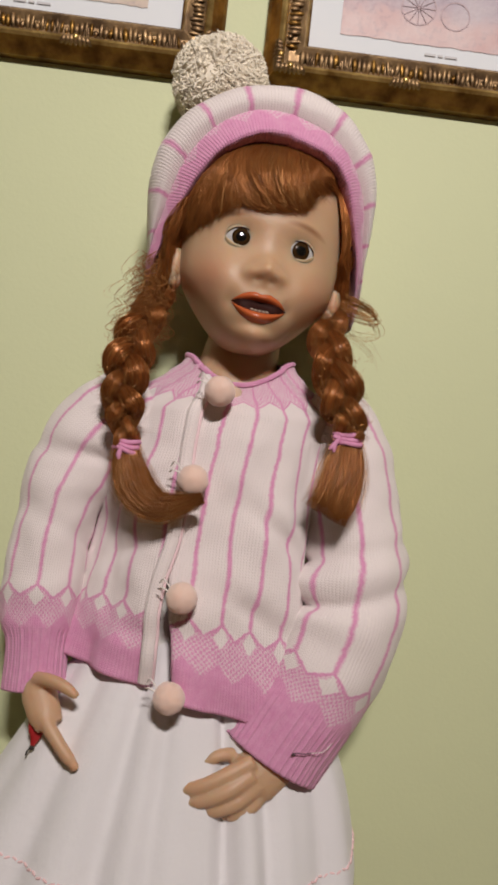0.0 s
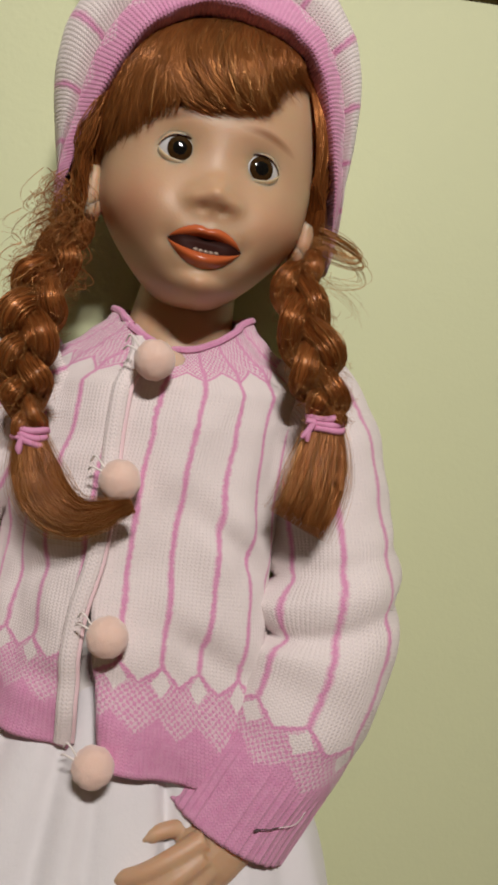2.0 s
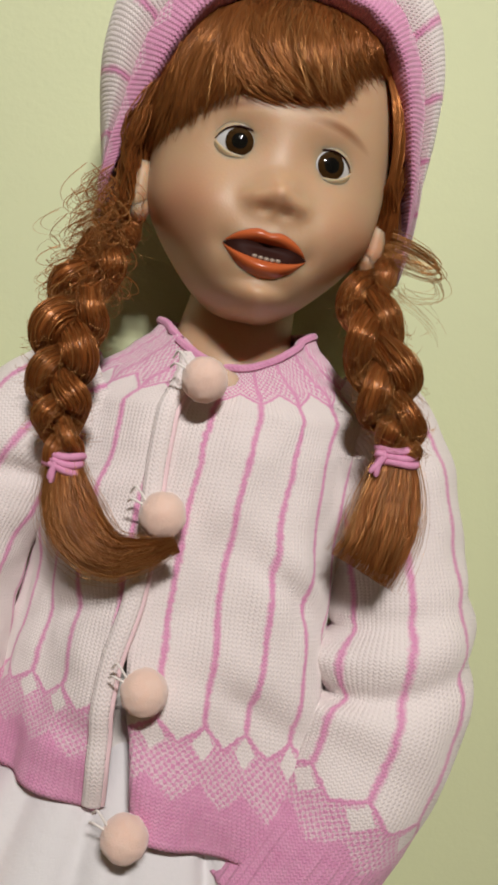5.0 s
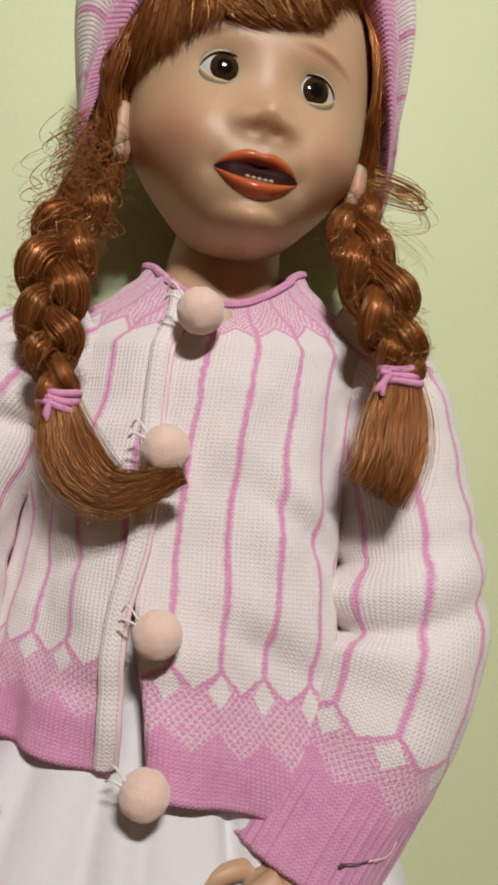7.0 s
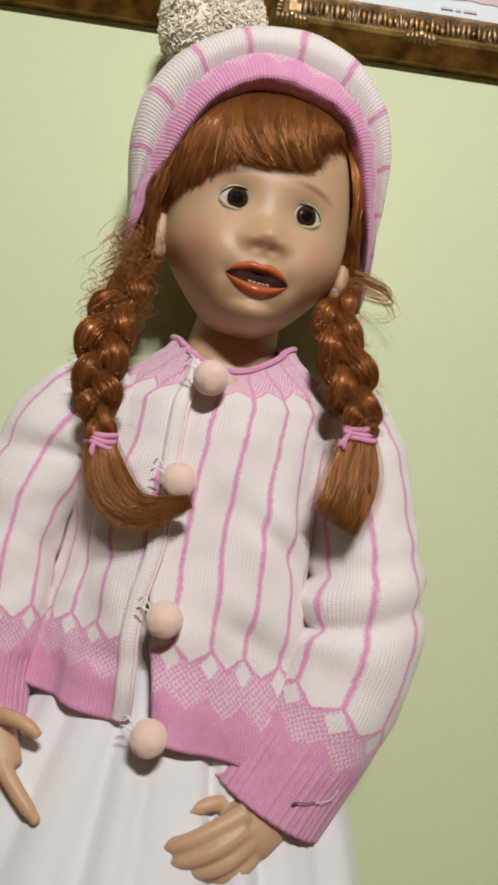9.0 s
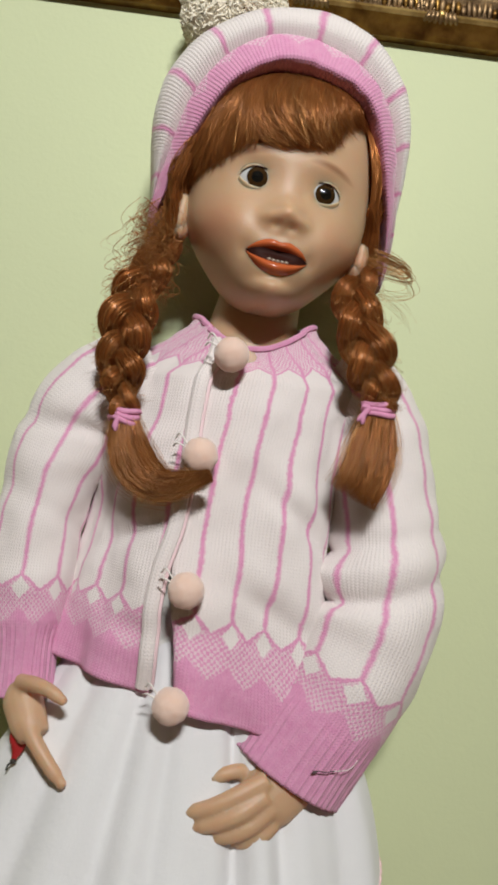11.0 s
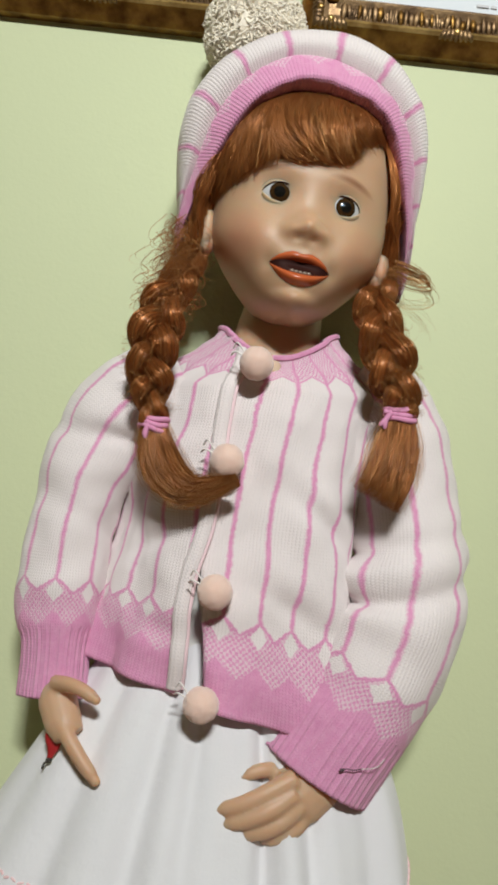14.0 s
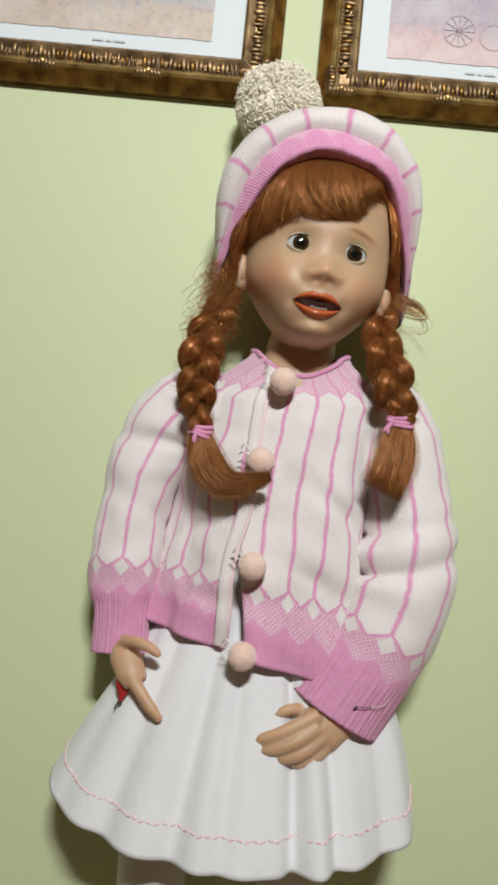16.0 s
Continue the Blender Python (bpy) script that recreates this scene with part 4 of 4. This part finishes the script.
def body_point(a, z, lift=0.0):
    cx, rx, ry, cy = curve_at(BODY, z)
    wav = 0.004 * math.sin(5 * a + 18 * z) * max(0, min(1, (0.62 - z) / 0.1)) + 0.0045 * noise.noise(Vector((a * 2.5, z * 16, 4))) + 0.0016 * noise.noise(Vector((a * 6, z * 42, 14)))
    flare = 0.006 * math.sin(9 * a + 1.0) * max(0, (0.47 - z) / 0.05)
    for where, high, deep, slope in ((-0.75, 0.585, 0.004, 0.05), (-0.55, 0.540, 0.0035, 0.04), (0.80, 0.560, 0.004, -0.05), (0.62, 0.500, 0.003, -0.03), (-0.2, 0.47, 0.002, 0.02)):
        wav -= deep * math.exp(-(((z - high - slope * (a - where)) / 0.008) ** 2) - ((a - where) / 0.32) ** 2)
        wav += 0.7 * deep * math.exp(-(((z - high - 0.017 - slope * (a - where)) / 0.011) ** 2) - ((a - where) / 0.36) ** 2)
    k = lift + wav + flare - 0.0065 * max(0.0, -math.sin(a)) ** 3 * math.exp(-(((z - 0.545) / 0.07) ** 2))
    x = cx + (rx + k) * math.sin(a)
    y = cy - (ry + k) * abs(math.cos(a)) ** 0.75 * (1 if math.cos(a) > 0 else -1)
    y -= 0.13 * (x + 0.02)
    low = max(0.0, min(1.0, (0.56 - z) / 0.12))
    neck = max(0.0, min(1.0, (z - 0.66) / 0.05))
    dip = -0.026 * neck * max(0.0, math.cos(a)) ** 2
    return Vector((x, min(y, -0.004), z - 0.22 * (x + 0.03) * low + dip))


def edge_angle(keys, z):
    cx, rx, ry, cy = curve_at(BODY, z)
    return math.asin(max(-0.95, min(0.95, (curve_at(keys, z)[0] - cx) / rx)))


def sleeve(root, o, keys, mirror, folds):
    """keys: x, y, z, radius, from the shoulder to the end of the cuff."""
    count, seg = 90, 128
    pts = spline(keys, count)
    total = sum((Vector(pts[k + 1][:3]) - Vector(pts[k][:3])).length for k in range(count - 1))
    s, side, run, rows, uvs = Shape(), None, 0.0, [], []
    for k, q in enumerate(pts):
        p = Vector(q[:3])
        d = (Vector(pts[min(k + 1, count - 1)][:3]) - Vector(pts[max(k - 1, 0)][:3])).normalized()
        side = d.cross(Vector((0, -1, 0))).normalized()
        up = d.cross(side)
        if k:
            run += (p - Vector(pts[k - 1][:3])).length
        left = total - run
        row, uv = [], []
        for j in range(seg):
            a = 2 * math.pi * j / seg
            w = 0.0
            for at, depth, wide, tilt in folds:
                w += depth * math.exp(-(((run - at - tilt * math.cos(a + 0.5)) / wide) ** 2))
            w *= 0.25 + 0.75 * (0.5 + 0.5 * mirror * math.cos(a - 0.5))
            w += 0.0030 * noise.noise(Vector((math.cos(a) * 1.6, math.sin(a) * 1.6, run * 40))) * min(1, left / 0.08)
            if left < 0.052:
                w += 0.0005 * math.sin(a * 30)
            r = q[3] + w
            row.append(p + side * (r * math.cos(a)) + up * (r * 0.82 * math.sin(a)) - o)
            uv.append((a * 0.0433, left))
        rows.append(row)
        uvs.append(uv)
    # roll the end of the cuff inward
    end = Vector(pts[-1][:3]) - o
    for f, v in ((0.90, 0.0), (0.80, 0.004)):
        rows.append([end + (Vector(p) - end) * f + (Vector(pts[-3][:3]) - Vector(pts[-1][:3])).normalized() * (0.0 if v == 0 else 0.014) for p in rows[count - 1]])
        uvs.append([(u[0], v) for u in uvs[count - 1]])
    cut = next(i for i, u in enumerate(uvs) if u[0][1] < 0.056)
    arm = part("sleeve", s.grid(rows[: cut + 1], uvs[: cut + 1], 0, True), KNIT_SLEEVE, root)
    part("cuff", Shape().grid(rows[cut:], uvs[cut:], 0, True), KNIT_SLEEVE, arm, "pink ribbed knitted cuff")
    return arm


def felt_ball(root, o, c, r, k):
    s = Shape().ball((0, 0, 0), (r, r, r), 0, 40, 26, lambda d: 1 + 0.05 * noise.noise(d * 3 + Vector((k, 0, 0))) + 0.025 * noise.noise(d * 14))
    s.moved(lambda p: p + Vector(c) - o)
    ball = part("pompom_button", s, FELT, root, "peach felt pompom button")
    loop = Shape()
    base = Vector(c) + Vector((-r * 0.75, -0.002, r * 0.55)) - o
    loop.tube(spline([base + Vector((0.004, 0.004, -0.003)), base, base + Vector((-0.006, 0.001, 0.007)), base + Vector((-0.009, 0.006, 0.003))], 12), [0.0007] * 12, 5)
    loop.tube(spline([base + Vector((0.004, 0.004, -0.006)), base + Vector((0, 0, -0.003)), base + Vector((-0.007, 0.001, 0.0)), base + Vector((-0.010, 0.006, -0.002))], 12), [0.0007] * 12, 5)
    part("button_loop", loop, THREAD, ball, "white thread loop")


def cardigan():
    root = thing("cardigan", "cream knitted doll cardigan with pink stripes, pink hem and pompom buttons", "cardigan", (-0.03, -0.07, 0.42))
    o = root.location.copy()
    # two fronts, each running round to the middle of the back
    for name, keys, sign in (("front_panel", LEFT_EDGE, -1), ("front_panel", RIGHT_EDGE, 1)):
        m, n = 90, 110
        rows, uvs = [], []
        for i in range(m + 1):
            z = 0.420 + 0.294 * i / m
            a0 = edge_angle(keys, z)
            row, uv = [], []
            for j in range(n + 1):
                a = a0 + (sign * math.pi - a0) * j / n
                lift = 0.0 if sign < 0 else -0.0036 * max(0.0, 1 - j / 14)
                row.append(body_point(a, z, lift) - o)
                uv.append((a * 0.098 + 0.0295, z - 0.420))
            rows.append(row if sign > 0 else row[::-1])
            uvs.append(uv if sign > 0 else uv[::-1])
        solid(part(name, Shape().grid(rows, uvs), KNIT_BODY, root), 0.003, -1.0)
    # rolled front edge with a pale ribbon facing
    pts = []
    for i in range(40):
        z = 0.424 + 0.286 * i / 39
        a = edge_angle(LEFT_EDGE, z)
        pts.append(body_point(a - 0.045, z, 0.0018 + 0.001 * math.sin(z * 60)) + Vector((0.0022 * math.sin(z * 47), 0, 0)) - o)
    part("front_band", Shape().tube(pts, [0.0058] * 40, 12, 0, 0.5), KNIT_PLAIN, root, "rolled cream knitted front edge")
    pts = [p + Vector((0.0062, -0.0004, 0)) for p in pts]
    part("facing_ribbon", Shape().tube(pts, [0.0015] * 40, 8, 0, 0.5), RIBBON, root, "pale pink ribbon facing")
    # collar: a rolled pink edge round the neck
    pts = []
    a0 = edge_angle(RIGHT_EDGE, 0.714)
    for i in range(70):
        a = a0 + (2 * math.pi - 0.02) * i / 69
        pts.append(body_point(a, 0.712, 0.0) - o)
    part("collar", Shape().tube(pts, [0.0024] * 70, 12, 0, 1.0), KNIT_BRIM, root, "pink knitted collar edge")
    sleeve(root, o, [(-0.085, -0.056, 0.668, 0.034), (-0.113, -0.056, 0.652, 0.042), (-0.140, -0.058, 0.618, 0.042), (-0.156, -0.062, 0.570, 0.0355), (-0.1615, -0.066, 0.525, 0.0345), (-0.162, -0.070, 0.488, 0.0342),
                     (-0.161, -0.073, 0.466, 0.0320), (-0.160, -0.075, 0.452, 0.0272), (-0.159, -0.077, 0.430, 0.0262), (-0.158, -0.079, 0.410, 0.0268)], -1,
           [(0.045, -0.005, 0.006, -0.016), (0.075, -0.008, 0.007, 0.016), (0.11, 0.004, 0.012, 0.01), (0.15, -0.0022, 0.008, -0.012), (0.20, 0.002, 0.010, 0.004)])
    sleeve(root, o, [(0.048, -0.060, 0.672, 0.034), (0.076, -0.062, 0.655, 0.043), (0.092, -0.068, 0.615, 0.0435), (0.102, -0.076, 0.565, 0.0455), (0.102, -0.086, 0.512, 0.0500), (0.092, -0.092, 0.470, 0.0500),
                     (0.074, -0.094, 0.430, 0.0475), (0.0605, -0.094, 0.406, 0.0465), (0.0455, -0.094, 0.378, 0.0462)], 1,
           [(0.055, -0.003, 0.006, 0.01), (0.075, 0.0025, 0.010, 0.008), (0.100, -0.003, 0.007, -0.012), (0.140, -0.008, 0.0065, 0.014), (0.158, 0.010, 0.010, 0.016), (0.178, -0.014, 0.0062, 0.02), (0.200, 0.004, 0.012, 0.012)])
    for k, c in enumerate(((-0.0285, -0.117, 0.6765), (-0.0425, -0.128, 0.601), (-0.041, -0.136, 0.507), (-0.0425, -0.137, 0.428))):
        felt_ball(root, o, c, 0.0128, k)
    # a snagged dark thread on the wide cuff
    s = Shape()
    s.tube([Vector(p) - o for p in spline([(0.060, -0.1335, 0.392), (0.064, -0.136, 0.3945), (0.069, -0.134, 0.3935), (0.076, -0.132, 0.3945)], 12)], [0.0010, 0.0012, 0.0008] + [0.0004] * 9, 5)
    part("loose_thread", s, DARK_THREAD, root, "dark snagged thread on the cuff")
    s = Shape().tube([Vector(p) - o for p in spline([(0.075, -0.133, 0.3945), (0.086, -0.130, 0.396), (0.094, -0.122, 0.403), (0.098, -0.118, 0.412)], 14)], [0.0003] * 14, 4)
    part("loose_thread", s, THREAD, root, "pale loose thread on the cuff")


RIBBON = plain("pale_pink_ribbon", (0.80, 0.56, 0.60), (0.84, 0.64, 0.66), 60.0, 0.6)
KNIT_PLAIN = knit("cream_knit", -1.0, -1.0, pitch=10.0, offset=0.5)
cardigan()


# ---- the clothes: hat ----
def hat():
    root = thing("knitted_hat", "cream knitted beret with pink stripes, pink ribbed brim and pompom", "hat", tuple(HEAD + Vector((0, 0, 0.08))))
    o = root.location.copy()

    # angle from the top, half width and height of the opening, which widens downward
    RIM = np.array(spline([(0, 0.0, 0.0855), (20, 0.026, 0.0815), (40, 0.046, 0.069), (60, 0.061, 0.050), (80, 0.071, 0.028), (100, 0.080, 0.005), (120, 0.086, -0.016), (135, 0.087, -0.035)], 80))

    def rim(th):
        """The opening's edge at the angle th from the top, with the outward direction, head space."""
        deg, side, up = abs(math.degrees(th)), math.sin(th), math.cos(th)
        x = math.copysign(1.06 * float(np.interp(deg, RIM[:, 0], RIM[:, 1])), th)
        z = float(np.interp(deg, RIM[:, 0], RIM[:, 2]))
        y = -0.060 + 0.043 * (1 - up)
        return Vector((x - 0.0015 + 0.05 * (y + 0.06), y, z + 0.004 * up)), Vector((side, 0, up)).normalized()

    def brim_grow(th):
        return (0.46 + 0.56 * max(0.0, math.cos(th)) - 0.09 * math.sin(th)) * (1 - 0.80 * max(0.0, -math.cos(th)))

    PUFF = [(-140, 0.0), (-112, 0.001), (-98, 0.007), (-86, 0.014), (-75, 0.021), (-62, 0.027), (-48, 0.028), (-20, 0.027), (0, 0.028), (18, 0.030), (40, 0.026), (52, 0.020), (68, 0.011), (90, 0.004), (140, 0.001)]
    n = 200
    span = radians(133)

    def lengths(rows):
        """Run of each row across the knit, for its stitches."""
        run = [0.0]
        for a, b in zip(rows, rows[1:]):
            run.append(run[-1] + sum((Vector(p) - Vector(q)).length for p, q in zip(a[60:140:8], b[60:140:8])) / 10)
        return run

    # the ribbed brim: inside, rolled front edge, broad sloping face, pinch
    rows = []
    for k, (r, d) in enumerate(((-0.004, 0.034), (-0.003, 0.014), (-0.001, 0.004), (0.0008, 0.0005), (0.0026, -0.0012), (0.0048, -0.0008), (0.008, 0.0008), (0.012, 0.003), (0.016, 0.0055), (0.020, 0.0082), (0.0235, 0.0108), (0.0245, 0.0130), (0.0235, 0.0155))):
        row = []
        for j in range(n + 1):
            th = -span + 2 * span * j / n
            p, out = rim(th)
            lump = 0.0022 * noise.noise(Vector((th * 2.2, k * 0.12, 9))) + 0.0006 * noise.noise(Vector((th * 9, k * 0.4, 9)))
            q = p + out * (r * brim_grow(th) + lump) + Vector((0, d + 0.002 * noise.noise(Vector((th * 1.7, k * 0.1, 31))), 0))
            row.append(head_to_world(q) - o)
        rows.append(row)
    run = lengths(rows)
    uvs = [[((-span + 2 * span * j / n) * 0.100, v) for j in range(n + 1)] for v in run]
    part("brim", Shape().grid(rows, uvs), KNIT_BAND, root, "pink ribbed knitted brim")
    # the puffed crown behind it, a soft roll that closes at the back of the head
    rows = []
    prof = spline([(-0.10, 0.0135), (0.06, 0.0090), (0.34, 0.0055), (0.66, 0.0085), (0.90, 0.017), (1.0, 0.030), (0.93, 0.045), (0.70, 0.057), (0.3, 0.066)], 34)
    for k, (r, d) in enumerate(prof):
        row = []
        for j in range(n + 1):
            th = -span + 2 * span * j / n
            p, out = rim(th)
            base = 0.0225 * brim_grow(th)
            puff = float(np.interp(math.degrees(th), [q[0] for q in PUFF], [q[1] for q in PUFF]))
            soft = 1 + 0.05 * math.sin(th * 5 + 0.6) + 0.13 * noise.noise(Vector((th * 1.8, k * 0.07, 2))) + 0.03 * noise.noise(Vector((th * 6, k * 0.16, 5)))
            q = p + out * (base + puff * r * soft) + Vector((0, d, 0))
            q.y = min(q.y, 0.066)
            row.append(head_to_world(q) - o)
        rows.append(row)
    centre = Vector((0, 0.066, 0.02))
    for f in (0.66, 0.33, 0.02):
        rows.append([(Vector(p) + o - head_to_world(centre)) * f + head_to_world(centre) - o for p in rows[len(prof) - 1]])
    run = lengths(rows)
    uvs = [[((-span + 2 * span * j / n) * 0.095, 0.05 + v) for j in range(n + 1)] for v in run]
    part("crown", Shape().grid(rows, uvs), KNIT_HAT, root, "puffed cream knit with pink stripes")
    # shaggy pompom: a core and many short bent yarn ends
    rnd = random.Random(3)
    s, c, R = Shape(), Vector((-0.058, -0.052, 0.963)) - o, 0.041
    s.ball(c, (R * 1.01,) * 3, 0, 60, 40, lambda d: 1 + 0.07 * noise.noise(d * 5) + 0.05 * noise.noise(d * 13))
    tufts = [(Vector((rnd.gauss(0, 1), rnd.gauss(0, 1) - 0.2, rnd.gauss(0, 1))).normalized(), rnd.uniform(0.99, 1.08)) for _ in range(260)]
    for k in range(7800):
        lead, far = tufts[k % 260]
        d = (lead + Vector((rnd.gauss(0, 0.10), rnd.gauss(0, 0.10), rnd.gauss(0, 0.10)))).normalized()
        t = d.cross(Vector((rnd.gauss(0, 1), rnd.gauss(0, 1), rnd.gauss(0, 1)))).normalized()
        reach = R * far * rnd.uniform(0.95, 1.04)
        p0, p1, p2 = c + d * R * 0.88, c + d * reach * 0.99 + t * 0.0012, c + lead * reach * 0.25 + d * reach * 0.77 + t * rnd.uniform(0.002, 0.007)
        s.tube([p0, p1, p2], [0.0009, 0.0010, 0.0005], 4)
    part("pompom", s, POMPOM, root, "shaggy cream yarn pompom")


hat()


# ---- small things ----
def hair_band(c, r, tilt, lean):
    root = thing("hair_band", "pink elastic band round the end of a plait", "hair band", c, "hair bands")
    s = Shape()
    for k in range(3):
        pts = [(r * math.cos(a), r * 0.8 * math.sin(a), (k - 1) * 0.0037 + 0.0012 * math.sin(a * 2 + k)) for a in (2 * math.pi * j / 30 for j in range(31))]
        s.tube(pts, [0.0022] * 31, 8)
    s.moved(lambda p: Matrix.Rotation(tilt, 3, "Y") @ p)
    part("winding", s, PINK_BAND, root)
    knot = Shape()
    for k, (dx, dz) in enumerate(((lean * 0.4, -0.012), (lean * 1.0, -0.010), (lean * 0.7, 0.001))):
        knot.tube(spline([(lean * r * 0.8, -r * 0.75, 0.0), (lean * (r * 0.9 + 0.002), -r * 0.8, dz * 0.5), (lean * r * 0.9 + dx * 0.006, -r * 0.8, dz)], 8), [0.0022, 0.0024, 0.0022, 0.002, 0.002, 0.002, 0.0018, 0.001], 6)
    part("knot", knot, PINK_BAND, root)


hair_band((-0.0995, -0.119, 0.6235), 0.0095, radians(8), -0.4)
hair_band((0.0795, -0.1305, 0.6475), 0.0105, radians(-6), -1.0)


def red_tag():
    """A small red satin scrap with a black cord, hanging from the cuff."""
    root = thing("satin_tag", "small dark red satin ribbon with a black knotted end", "ribbon", (-0.150, -0.094, 0.42))
    o = root.location.copy()
    pts = spline([(-0.153, -0.092, 0.425), (-0.152, -0.096, 0.405), (-0.1485, -0.104, 0.390), (-0.1475, -0.106, 0.380), (-0.1495, -0.106, 0.371)], 16)
    part("scrap", Shape().tube([Vector(p) - o for p in pts], [0.003, 0.003, 0.003, 0.0032, 0.0035, 0.004, 0.005, 0.006, 0.0065, 0.0065, 0.006, 0.005, 0.004, 0.003, 0.0022, 0.0018], 10, 0, 0.35), RED, root)
    s = Shape().ball(Vector((-0.1495, -0.1065, 0.3705)) - o, (0.0024, 0.002, 0.002), 0, 10, 8)
    s.tube([Vector(p) - o for p in ((-0.1495, -0.1065, 0.3705), (-0.1525, -0.107, 0.368), (-0.1535, -0.107, 0.364))], [0.0008] * 3, 5)
    part("cord_knot", s, BLACK, root)


red_tag()
